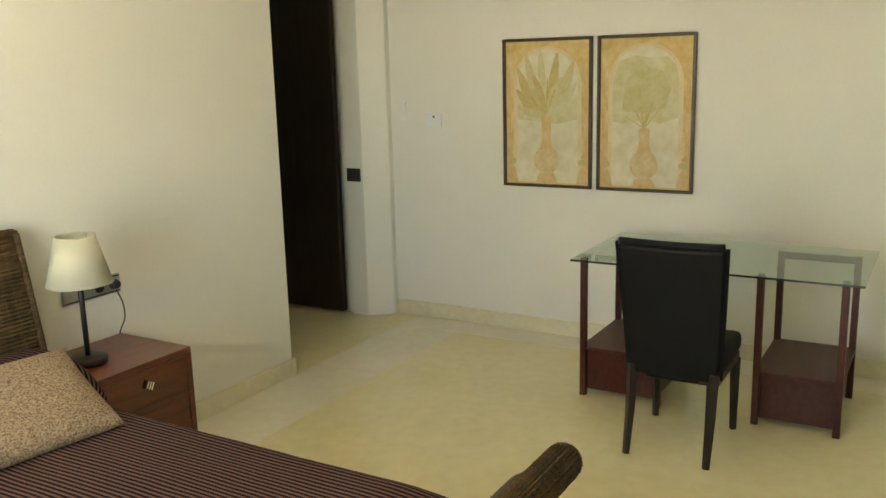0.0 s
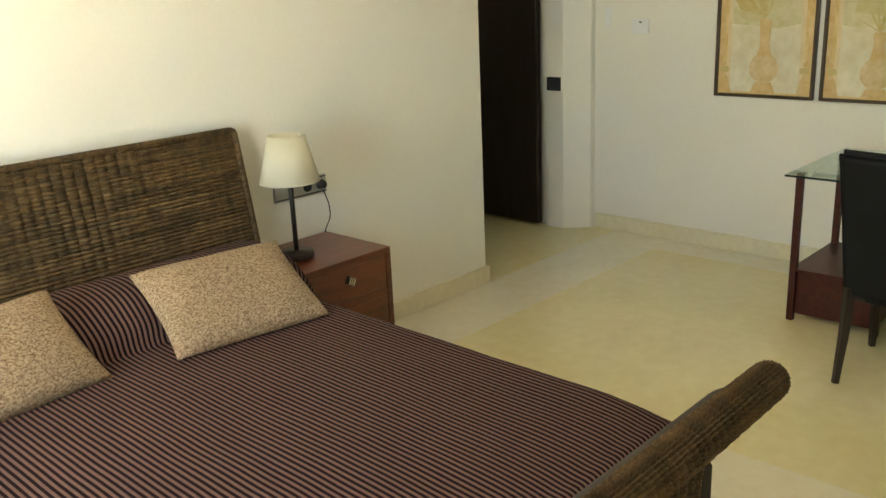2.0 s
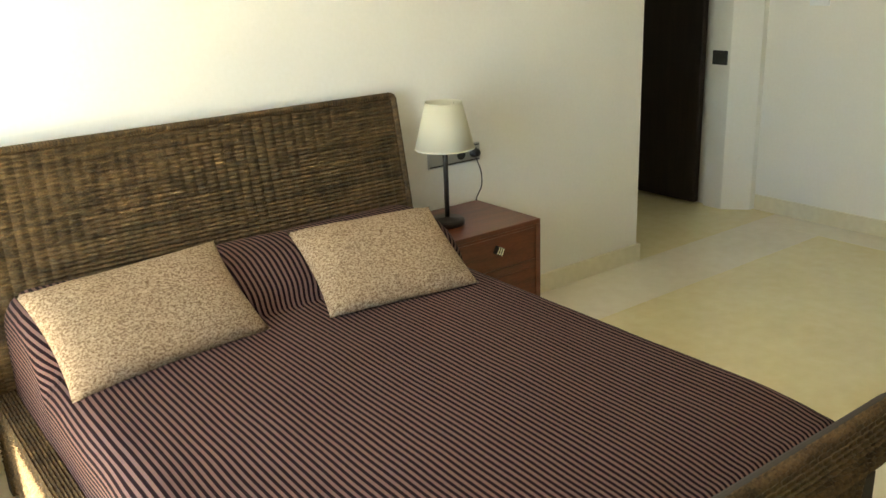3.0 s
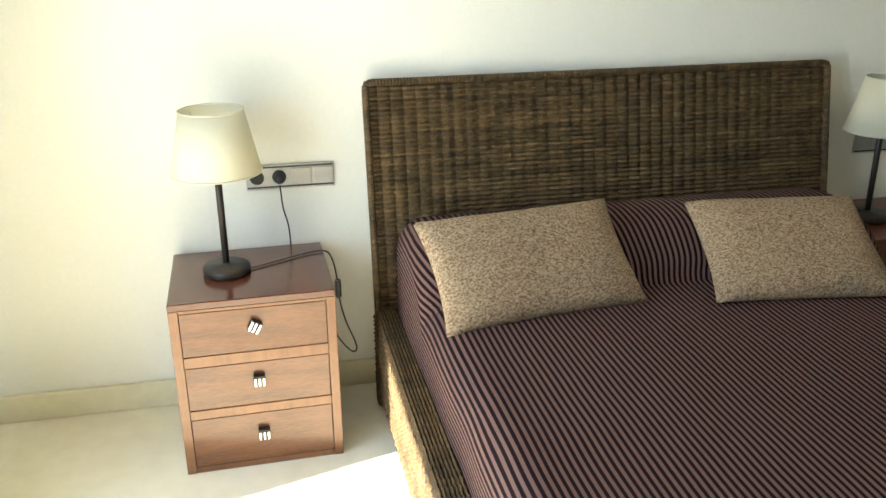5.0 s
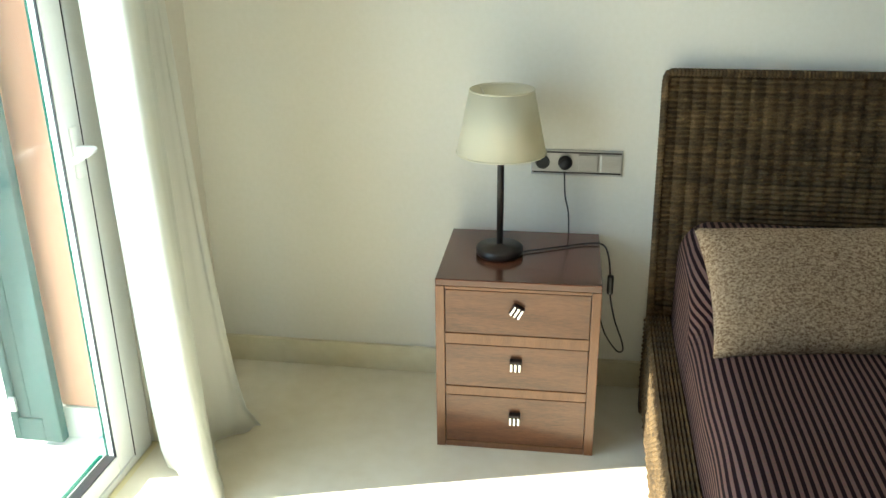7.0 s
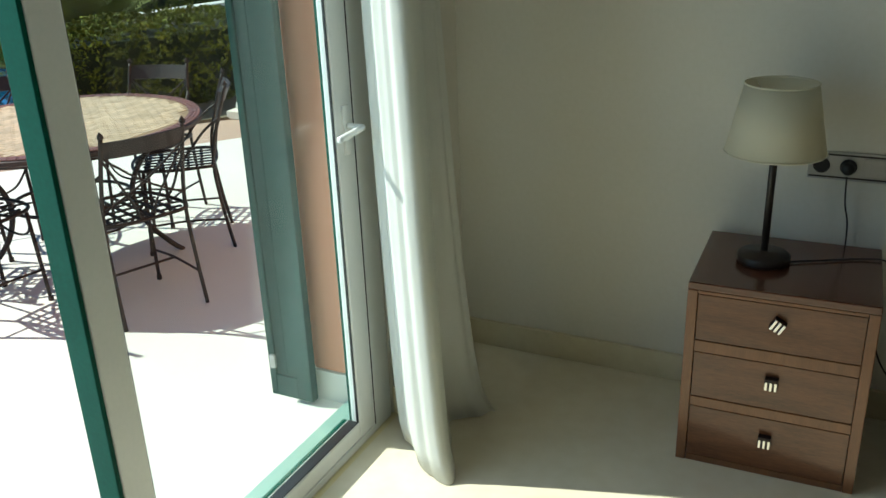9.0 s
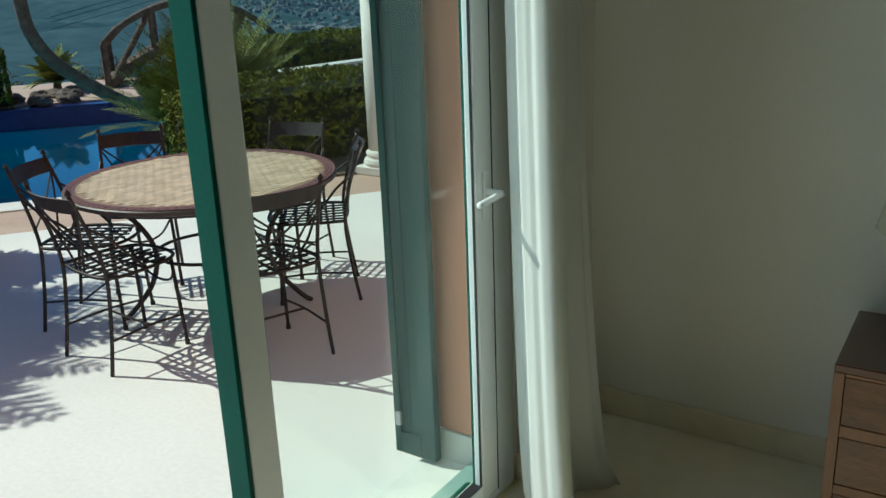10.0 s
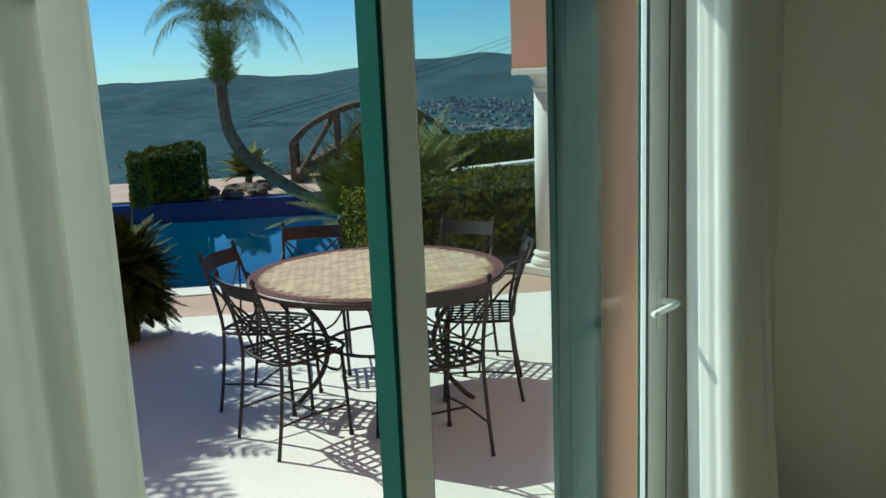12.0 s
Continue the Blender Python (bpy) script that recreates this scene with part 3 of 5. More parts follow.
def spread(u, v):
    """u across the bed, v from the head down to the foot."""
    path = SPREAD_PATH
    q = v * (len(path) - 1)
    i = min(int(q), len(path) - 2)
    p = path[i].lerp(path[i + 1], q - i)
    half, r, drop = (SX1 - SX0) / 2, 0.085, p.z - 0.31
    total = 2 * (half - r) + math.pi * r + 2 * max(drop - r, 0.02)
    d = (u - 0.5) * total
    sg, d = (1 if d > 0 else -1), abs(d)
    if d < half - r:
        ox, oz = d, 0.0
    elif d < half - r + math.pi / 2 * r:
        a = (d - half + r) / r
        ox, oz = half - r + r * math.sin(a), -r + r * math.cos(a)
    else:
        ox, oz = half, -r - (d - half + r - math.pi / 2 * r)
    x = (SX0 + SX1) / 2 + sg * ox
    return (x + 0.008 * noise.noise(Vector((p.y * 4, p.z * 4, sg))) * (oz < -0.02), p.y, p.z + oz + lift(x, p.y))


SPREAD_PATH = smooth_path([(0, -0.20, 0.58), (0, -0.22, 0.68), (0, -0.30, 0.735), (0, -0.42, 0.748), (0, -0.54, 0.725), (0, -0.62, 0.665), (0, -0.645, 0.605), (0, -0.68, 0.585),
                           (0, -0.85, 0.582), (0, -1.2, 0.582), (0, -1.6, 0.579), (0, -1.95, 0.574), (0, -2.10, 0.562), (0, -2.16, 0.54), (0, -2.178, 0.42)], 8)
cover = thing("bedspread", pose(0, 0, 0), "dark plum bedspread with fine beige stripes over the bed", "bedspread")
for nm, v0, v1, nv, note in (("bolster_cover", 0.0, 0.5, 56, "striped cloth drawn over the bolster"), ("coverlet", 0.5, 1.0, 56, "")):
    cloth = part(nm, grid(lambda u, v, a=v0, b=v1: spread(u, a + (b - a) * v), 120, nv), SPREAD, cover, note, True)
    uv = cloth.data.uv_layers.new(name="cloth")
    for loop in cloth.data.loops:
        uv.data[loop.index].uv = ((loop.vertex_index // (nv + 1) / 120 - 0.5) * 2.0, (v0 + (v1 - v0) * (loop.vertex_index % (nv + 1)) / nv) * 2.4)
    sol = cloth.modifiers.new("thickness", "SOLIDIFY")
    sol.thickness = 0.006


def pillow(name, c, w, h, t, m, label):
    def f(u, v):
        a, b = u * 2 - 1, v * 2 - 1
        pinch = 1 - 0.055 * (1 - abs(a) ** 2) * abs(b) ** 3, 1 - 0.06 * (1 - abs(b) ** 2) * abs(a) ** 3
        prof = (max(1 - a ** 4, 0) * max(1 - b ** 4, 0)) ** 0.55
        wr = 0.006 * noise.noise(Vector((a * 3 + c, b * 3, 1)))
        return Vector((a * w / 2 * pinch[1], b * h / 2 * pinch[0], prof * t / 2 + wr * prof)), Vector((a * w / 2 * pinch[1], b * h / 2 * pinch[0], -prof * t / 2))
    bm = join(grid(lambda u, v: f(u, v)[0], 44, 30), grid(lambda u, v: f(u, v)[1], 44, 30))
    bmesh.ops.remove_doubles(bm, verts=bm.verts[:], dist=0.0008)
    bmesh.ops.recalc_face_normals(bm, faces=bm.faces[:])
    ob = part(name, bm, JUTE, None, "", True)
    ob.matrix_basis = m
    return tagged(ob, label, "cushion", "cushions on the bed")


pillow("cushion", 0.0, 0.63, 0.365, 0.12, pose(0.553, -0.665, 0.700, 40, 0, 8.5), "beige woven jute cushion leaning on the bolster")
pillow("cushion", 5.0, 0.55, 0.40, 0.12, pose(1.35, -0.70, 0.693, 29, 0, -8), "beige woven jute cushion leaning on the bolster")


# ---- nightstands ----
def nightstand(m, label, group, WOOD=WOOD, WOOD_EDGE=WOOD_EDGE, TOP=WOOD_TOP):
    w, d, h = 0.49, 0.43, 0.582
    root = thing("nightstand", m, label, "nightstand", group)
    part("top", box(-w / 2, w / 2, -d, 0, h - 0.022, h, 0.003), TOP, root)
    part("side", box(-w / 2, -w / 2 + 0.028, -d, 0, 0, h - 0.0225, 0.002), WOOD_EDGE, root)
    part("side", box(w / 2 - 0.028, w / 2, -d, 0, 0, h - 0.0225, 0.002), WOOD_EDGE, root)
    part("back", box(-w / 2 + 0.0285, w / 2 - 0.0285, -0.014, -0.002, 0.01, h - 0.0225), WOOD, root)
    zs = ((0.405, 0.548), (0.222, 0.368), (0.022, 0.190))
    for z0, z1 in ((0.368, 0.405), (0.190, 0.222), (0.0, 0.022), (0.548, 0.5595)):
        part("rail", box(-w / 2 + 0.0285, w / 2 - 0.0285, -d + 0.002, -0.02, z0 + 0.0005, z1 - 0.0005, 0.002), WOOD_EDGE, root)
    for k, (z0, z1) in enumerate(zs):
        dr = part("drawer", box(-w / 2 + 0.0297, w / 2 - 0.0297, -d + 0.0035, -0.03, z0 + 0.0012, z1 - 0.0012, 0.0016), WOOD, root)
        zc = (z0 + z1) / 2 + 0.015
        rot = 28 if k == 0 else 0
        kn = part("knob", box(-0.0175, 0.0175, -0.022, 0, -0.0175, 0.0175, 0.002), IRON, dr, "dark square knob with three pale bars")
        kn.matrix_basis = pose(0, -d + 0.004, zc, 0, rot, 0)
        for q in (-0.0125, 0, 0.0125):
            part("bar", box(q - 0.0034, q + 0.0034, -0.025, -0.0221, -0.016, 0.010 if k else 0.016, 0.001), CHROME, kn, "pale metal bar")
    return root


nightstand(pose(-0.252, -0.032, 0, 0, 0, 1.2), "red-brown wooden nightstand with three drawers beside the bed", "nightstands")
nightstand(pose(2.075, -0.022, 0), "dark red-brown wooden nightstand with drawers between bed and passage", "nightstands", WOOD_RED, WOOD_RED, WOOD_RED)


# ---- lamps ----
def lamp(m, label, r0, r1):
    root = thing("table_lamp", m, label, "table lamp", "bedside lamps")
    part("base", lathe([(0, 0), (0.070, 0), (0.074, 0.006), (0.074, 0.022), (0.068, 0.028), (0.012, 0.031), (0.010, 0.036)], 36), BRONZE, root, "dark bronze disc", True)
    part("stem", lathe([(0.0105, 0.03), (0.0105, 0.345), (0.006, 0.35), (0.006, 0.40)], 16), BRONZE, root, "", True)
    prof = [(r0, 0.330), (r1, 0.520)]
    bm = thick(lathe_open(prof, 48), 0.002)
    part("shade", bm, SHADE, root, "cream cone shade, switched off", True)
    part("shade_ring", ring_bar(r1, 0.5195, 0.0025), SHADE, root)
    part("shade_ring", ring_bar(r0, 0.3305, 0.0025), SHADE, root)
    part("spider", join(*[tube([(0, 0, 0.395), ((r1 + 0.001) * math.cos(a), (r1 + 0.001) * math.sin(a), 0.512)], 0.0018, 5) for a in (0.3, 2.4, 4.5)]), CHROME, root)
    return root


def lathe_open(prof, seg):
    bm = bmesh.new()
    rings = [[bm.verts.new((r * math.cos(2 * math.pi * k / seg), r * math.sin(2 * math.pi * k / seg), z)) for k in range(seg)] for r, z in prof]
    for a, b in zip(rings, rings[1:]):
        for k in range(seg):
            bm.faces.new((a[k], a[(k + 1) % seg], b[(k + 1) % seg], b[k]))
    return bm


def ring_bar(r, z, t, seg=40):
    return tube([(r * math.cos(2 * math.pi * k / seg), r * math.sin(2 * math.pi * k / seg), z) for k in range(seg)], t, 6, True)


lamp(pose(-0.318, -0.245, 0.583), "bedside lamp with dark stem and cream shade on the nightstand", 0.135, 0.096)
lamp(pose(1.974, -0.245, 0.583), "bedside lamp with dark stem and narrow-topped cream shade on the nightstand", 0.124, 0.076)


# ---- sockets on the wall ----
def socket_strip(name, x0, z0, w, kinds, label):
    root = thing(name, pose(x0, 0, z0), label, "socket", "wall sockets")
    part("plate", box(0, w, -0.010, 0, 0, 0.085, 0.002), STEEL, root, "brushed steel plate")
    part("band", join(box(0.004, w - 0.004, -0.0115, -0.0101, 0.006, 0.011), box(0.004, w - 0.004, -0.0115, -0.0101, 0.074, 0.079)), BLACK, root)
    n = len(kinds)
    for k, kind in enumerate(kinds):
        cx = w * (k + 0.5) / n
        if kind == "s":
            part("socket", moved(join(lathe([(0.0235, 0), (0.0235, 0.0025), (0.0205, 0.003), (0.020, -0.004), (0, -0.004)], 24)), Matrix.Translation((cx, -0.0101, 0.0425)) @ pose(0, 0, 0, 90, 0, 0)), BLACK, root, "round black socket")
        elif kind == "p":
            part("plug", moved(lathe([(0.0235, 0), (0.0235, 0.004), (0.019, 0.006), (0.019, 0.026), (0.014, 0.034), (0, 0.035)], 24), Matrix.Translation((cx, -0.0101, 0.0425)) @ pose(0, 0, 0, 90, 0, 0)), BLACK, root, "black plug", True)
        else:
            part("switch", box(cx - 0.033, cx + 0.033, -0.0135, -0.0101, 0.014, 0.071, 0.002), STEEL, root, "steel switch rocker")
    return root


socket_strip("socket_strip", -0.240, 0.777, 0.295, "spww", "brushed steel strip of sockets and switches on the wall")
socket_strip("socket_strip", 2.058, 0.765, 0.295, "wwsp", "brushed steel strip of sockets and switches on the wall")

# cables
c1 = part("cable", tube(smooth_path([(-0.130, -0.046, 0.80), (-0.125, -0.045, 0.72), (-0.112, -0.04, 0.66), (-0.108, -0.035, 0.588), (-0.108, -0.018, 0.50)], 6), 0.0028, 6), BLACK, None, "", True)
tagged(c1, "thin black cable hanging from the plug behind the nightstand", "cable")
c2 = thing("lamp_cable", pose(0, 0, 0), "thin black lamp cable with a switch, trailing off the nightstand", "cable")
part("cord", tube(smooth_path([(-0.244, -0.235, 0.588), (-0.16, -0.19, 0.587), (-0.06, -0.14, 0.587), (0.0, -0.13, 0.586), (0.022, -0.15, 0.56), (0.032, -0.18, 0.50), (0.036, -0.18, 0.43), (0.055, -0.17, 0.34), (0.085, -0.15, 0.25), (0.09, -0.14, 0.21), (0.07, -0.12, 0.20), (0.03, -0.10, 0.25), (0.008, -0.05, 0.30)], 7), 0.0028, 6), BLACK, c2, "", True)
part("cord_switch", box(0.024, 0.044, -0.192, -0.170, 0.435, 0.50, 0.006), BLACK, c2)
c3 = part("cable", tube(smooth_path([(2.300, -0.046, 0.79), (2.325, -0.05, 0.72), (2.33, -0.045, 0.65), (2.31, -0.03, 0.59), (2.31, -0.02, 0.5)], 6), 0.0028, 6), BLACK, None, "", True)
tagged(c3, "thin black cable hanging from the plug behind the nightstand", "cable")

# ---- passage and picture wall ----
sw = thing("light_switch", pose(4.68, 0.372, 0.995), "black square light switch on the wall", "switch")
part("plate", box(-0.012, 0, -0.055, 0.055, -0.045, 0.045, 0.003), BLACK, sw)
part("rocker", box(-0.016, -0.0125, -0.035, 0.035, -0.03, 0.03, 0.002), BLACK, sw)
th = thing("light_switch", pose(4.85, 0.06, 1.42), "small white light switch on the wall", "switch")
part("plate", box(-0.012, 0, -0.022, 0.022, -0.06, 0.06, 0.003), WHITE, th)
th2 = thing("thermostat", pose(4.85, -0.18, 1.36), "small white thermostat on the wall", "thermostat")
part("housing", box(-0.02, 0, -0.06, 0.06, -0.045, 0.045, 0.005), WHITE, th2)
part("dial", box(-0.024, -0.0205, -0.015, 0.0, 0.02, 0.03, 0.001), BLACK, th2)

OCHRE = mat("ochre_paint", (0.58, 0.39, 0.13), (0.72, 0.55, 0.26), rough=0.7, scale=7, fine=28)
OCHRE_DEEP = mat("orange_paint", (0.56, 0.36, 0.13), (0.70, 0.53, 0.29), rough=0.7, scale=11, fine=34)
URN_CLAY = mat("pale_clay_paint", (0.56, 0.40, 0.19), (0.70, 0.56, 0.34), rough=0.7, scale=13, fine=36)
SAND = mat("sand_paint", (0.64, 0.50, 0.27), (0.74, 0.62, 0.40), rough=0.7, scale=9)
HAZE = mat("pale_green_paint", (0.52, 0.47, 0.21), (0.68, 0.62, 0.42), rough=0.7, scale=7, fine=24)
SAGE = mat("sage_paint", (0.50, 0.43, 0.18), (0.62, 0.55, 0.31), rough=0.7, scale=9, fine=40)
OLIVE = mat("olive_paint", (0.46, 0.35, 0.11), (0.60, 0.49, 0.23), rough=0.7, scale=16, fine=50)
PAPER = mat("cream_paint", (0.62, 0.55, 0.36), (0.74, 0.69, 0.54), rough=0.7, scale=5, fine=20)
FRAME = mat("dark_picture_frame", (0.040, 0.021, 0.008), (0.085, 0.048, 0.018), rough=0.35, scale=10)


def flat(points, lx, mat_name, root, name):
    """A painted patch: an outline on the picture, lx metres off its back."""
    bm = bmesh.new()
    f = bm.faces.new([bm.verts.new((-lx, -y, z)) for y, z in points])
    bmesh.ops.recalc_face_normals(bm, faces=[f])
    r = bmesh.ops.extrude_face_region(bm, geom=[f])
    bmesh.ops.translate(bm, vec=(-0.0006, 0, 0), verts=[v for v in r["geom"] if isinstance(v, bmesh.types.BMVert)])
    bmesh.ops.recalc_face_normals(bm, faces=bm.faces[:])
    return part(name, bm, mat_name, root)


def arch(w, z0, z1, n=16):
    r = w / 2
    return [(-r, z0)] + [(-r, z1 - r)] + [(r * math.cos(math.pi * (1 - k / n)), z1 - r + r * math.sin(math.pi * (1 - k / n))) for k in range(1, n)] + [(r, z1 - r), (r, z0)]


def leaf_outline(x0, z0, x1, z1, bow, half, n=7):
    """A curved painted leaf from its stalk to its tip, bowed sideways."""
    a, b = Vector((x0, z0)), Vector((x1, z1))
    side = Vector((a.y - b.y, b.x - a.x)).normalized()
    mid = (a + b) / 2 + side * bow
    left, right = [], []
    for k in range(n + 1):
        t = k / n
        p = a * (1 - t) ** 2 + mid * 2 * t * (1 - t) + b * t * t
        wide = half * math.sin(math.pi * min(t * 0.92 + 0.04, 1.0)) ** 0.8
        left.append(p + side * wide)
        right.append(p - side * wide)
    return [tuple(p) for p in left + right[::-1]]


def picture(y, w, h, z, tall, label):
    root = thing("framed_picture", pose(4.848, y, z), label, "picture", "pictures over the desk")
    t = 0.018
    part("frame", join(box(-0.030, 0, -w / 2, -w / 2 + t, 0, h, 0.003), box(-0.030, 0, w / 2 - t, w / 2, 0, h, 0.003), box(-0.030, 0, -w / 2 + t, w / 2 - t, 0, t, 0.003), box(-0.030, 0, -w / 2 + t, w / 2 - t, h - t, h, 0.003)), FRAME, root, "thin dark brown frame")
    part("canvas", box(-0.012, -0.004, -w / 2 + t, w / 2 - t, t, h - t), OCHRE, root, "ochre painted canvas")
    layer = [0.0122]

    def paint(points, tone, name):
        flat([(p * w, q * h) for p, q in points], layer[0], tone, root, name)
        layer[0] += 0.0007

    def arched(half, z0, z1):
        return [(p / w, q / h) for p, q in arch(2 * half * w, z0 * h, z1 * h)]

    paint(arched(0.385, 0.03, 0.945), SAND, "painted_arch")
    paint(arched(0.345, 0.035, 0.925), PAPER, "painted_opening")
    if tall:
        paint([(-.34, .46), (-.34, .56), (-.2, .60), (.0, .57), (.2, .60), (.34, .57), (.34, .46), (.1, .43), (-.1, .45)], HAZE, "painted_foliage")
    else:
        paint([(-.34, .45), (-.34, .76), (-.26, .84), (-.1, .87), (.08, .85), (.22, .86), (.31, .80), (.34, .70), (.34, .48), (.16, .44), (.0, .47), (-.16, .43)], HAZE, "painted_foliage")
        paint([(-.24, .52), (-.20, .72), (-.02, .80), (.18, .77), (.26, .66), (.20, .54), (.02, .50)], SAGE, "painted_foliage")
    for q in (-1, 1):
        paint([(q * .465, .025), (q * .465, .80), (q * .415, .82), (q * .415, .24), (q * .38, .21), (q * .42, .18), (q * .36, .11), (q * .33, .025)], OCHRE_DEEP, "painted_column")
        paint([(q * .44, .19), (q * .37, .195), (q * .35, .175), (q * .37, .155), (q * .44, .16)], OLIVE, "painted_moulding")
    # urn: a foot, a round belly, a slim neck
    lower = 0.0 if tall else -0.015
    paint([(-.13, .03), (-.08, .10 + lower), (.08, .10 + lower), (.13, .03)], OCHRE_DEEP, "painted_plinth")
    belly = [(.15 * math.cos(a), .185 + lower + .088 * math.sin(a)) for a in [2 * math.pi * k / 20 for k in range(20)]]
    paint(belly, URN_CLAY, "painted_urn")
    paint([(-.125, .245 + lower), (-.06, .275 + lower), (.06, .275 + lower), (.125, .245 + lower), (.06, .262 + lower), (-.06, .262 + lower)], OLIVE, "painted_shadow")
    neck = .50 if tall else .41
    paint([(-.075, .26 + lower), (-.045, .34), (-.06, neck - .02), (-.045, neck), (.045, neck), (.06, neck - .02), (.045, .34), (.075, .26 + lower)], OCHRE_DEEP, "painted_neck")
    if tall:
        leaves = ((-.33, .80, -.07, .055), (-.24, .90, -.05, .050), (-.07, .93, -.02, .045), (.12, .90, .03, .050), (.30, .84, .07, .055), (.33, .70, .06, .045),
                  (-.34, .66, -.06, .045), (-.33, .545, -.03, .030), (.34, .555, .03, .032), (-.16, .76, .03, .035), (.18, .74, -.03, .035))
        for k, (px, pz, bow, half) in enumerate(leaves):
            paint(leaf_outline(0, neck, px, pz, -bow, half), (OLIVE, SAGE, HAZE)[k % 3], "painted_leaf")
        for px, pz in ((-.10, .68), (.02, .74), (.10, .66)):
            paint([(-.008, neck), (px - .006, pz), (px + .006, pz), (.008, neck)], OLIVE, "painted_stem")
    else:
        for px, pz in ((-.20, .485), (-.10, .53), (-.04, .56), (.03, .55), (.08, .57), (.14, .52)):
            paint([(-.010, neck), (px - .007, pz), (px + .007, pz), (.010, neck)], OLIVE, "painted_stem")
    return root


picture(-0.995, 0.587, 0.909, 0.954, True, "framed ochre painting of a palm in an urn under an arch")
picture(-1.611, 0.578, 0.909, 0.954, False, "framed ochre painting of an urn with bare stems under an arch")

# ---- glass desk ----
desk = thing("desk", pose(0, 0, 0), "glass-topped desk on dark red wooden frames with low boxes", "desk")
part("glass_top", box(3.82, 4.60, -2.90, -1.56, 0.738, 0.750, 0.003), GLASS_GREEN, desk, "clear green-edged glass top")
GLASS_RIM = mat("dark_glass_edge", (0.010, 0.024, 0.020), (0.020, 0.040, 0.034), rough=0.15)
part("glass_edge", box(3.8165, 3.8195, -2.90, -1.56, 0.739, 0.749, 0.001), GLASS_RIM, desk, "dark polished glass edge")


def pedestal(y0, y1):
    for x in (3.93, 4.48):
        for y in (y0, y1):
            part("leg", box(x - 0.016, x + 0.016, y - 0.016, y + 0.016, 0.0, 0.7375, 0.003), WOOD_DARK, desk)
    part("box", box(3.945, 4.47, y0 + 0.012, y1 - 0.012, 0.03, 0.248, 0.004), WOOD_DARK, desk)
    part("box_lid", box(3.92, 4.49, y0 - 0.015, y1 + 0.015, 0.249, 0.266, 0.003), WOOD_DARK, desk)
    part("crossbar", box(4.468, 4.492, y0 + 0.0165, y1 - 0.0165, 0.70, 0.735, 0.002), WOOD_DARK, desk)


pedestal(-1.985, -1.592)
pedestal(-2.817, -2.457)

# ---- black chair at the desk ----
chair = thing("desk_chair", pose(3.615, -2.195, 0, 0, 0, -90), "black leather high-backed chair at the glass desk", "chair")


def chair_back(u, v):
    x = (u - 0.5) * (0.425 + 0.065 * v)
    return (x, -0.03 * math.cos(math.pi * (u - 0.5)) - 0.10 * v ** 1.4 - 0.20, 0.35 + 0.625 * v)


bk = grid(chair_back, 14, 16)
bmesh.ops.recalc_face_normals(bk, faces=bk.faces[:])
bmesh.ops.solidify(bk, geom=bk.faces[:], thickness=0.055)
bmesh.ops.bevel(bk, geom=[e for e in bk.edges if e.calc_face_angle(0) > 0.9], offset=0.020, segments=4, affect="EDGES")
part("backrest", bk, LEATHER, chair, "black leather back", True)
part("seat", box(-0.205, 0.205, -0.20, 0.24, 0.39, 0.48, 0.028, 3), LEATHER, chair, "padded black leather seat", True)
part("seat_frame", box(-0.20, 0.20, -0.20, 0.22, 0.345, 0.389, 0.006), WENGE, chair)
for x in (-0.185, 0.185):
    part("leg", tube([(x, 0.20, 0.36), (x, 0.21, 0.0)], [0.024, 0.016], 4), WENGE, chair)
    part("leg", tube([(x * 0.95, -0.20, 0.40), (x * 0.95, -0.225, 0.2), (x * 0.95, -0.275, 0.0)], [0.026, 0.022, 0.016], 4), WENGE, chair)

# low socket by the corner
sk = thing("wall_socket", pose(-1.40, -0.088, 0.235, 0, 0, 0), "black wall socket low beside the terrace door", "socket")
part("plate", box(0.0, 0.010, -0.041, 0.041, -0.041, 0.041, 0.003), BLACK, sk)
part("socket_ring", moved(lathe([(0.021, 0), (0.021, 0.007), (0.018, 0.008), (0.018, 0.002), (0, 0.002)], 24), Matrix.Translation((0.010, 0, 0)) @ pose(0, 0, 0, 0, 90, 0)), BLACK, sk)

# ---- setting: terrace, pool and ground ----
TZ = -0.11
PW = Vector((0.62, 0.785)).normalized()      # along the pool's near edge
PN = Vector((-0.785, 0.62)).normalized()     # across the pool, away from the house
P0 = Vector((-7.05, 1.1))                    # a point on the near edge


def pool_xy(s, d):
    p = P0 + PW * s + PN * d
    return (p.x, p.y)


tpoly = [(-1.69, -9), (-1.69, 6), pool_xy(3.5, -1.0), pool_xy(-9, -1.0)]
setting("terrace", slab(tpoly, TZ - 0.3, TZ), TERRACE, "pale stone terrace in bright sun")
setting("pool_border", slab([pool_xy(3.5, -1.0), pool_xy(3.5, -0.28), pool_xy(-9, -0.28), pool_xy(-9, -1.0)], TZ - 0.3, TZ - 0.004), TERRACOTTA, "terracotta paving along the pool")
setting("pool_coping", slab([pool_xy(1.4, -0.28), pool_xy(1.4, 0.02), pool_xy(-9, 0.02), pool_xy(-9, -0.28)], TZ - 0.5, TZ + 0.008), STONE, "white stone coping of the pool")
WL = TZ - 0.12
PD = 5.12
setting("pool_floor", slab([pool_xy(1.2, 0.02), pool_xy(1.2, PD), pool_xy(-9, PD), pool_xy(-9, 0.02)], TZ - 1.2, TZ - 1.05), POOLFLOOR, "pale blue pool floor")
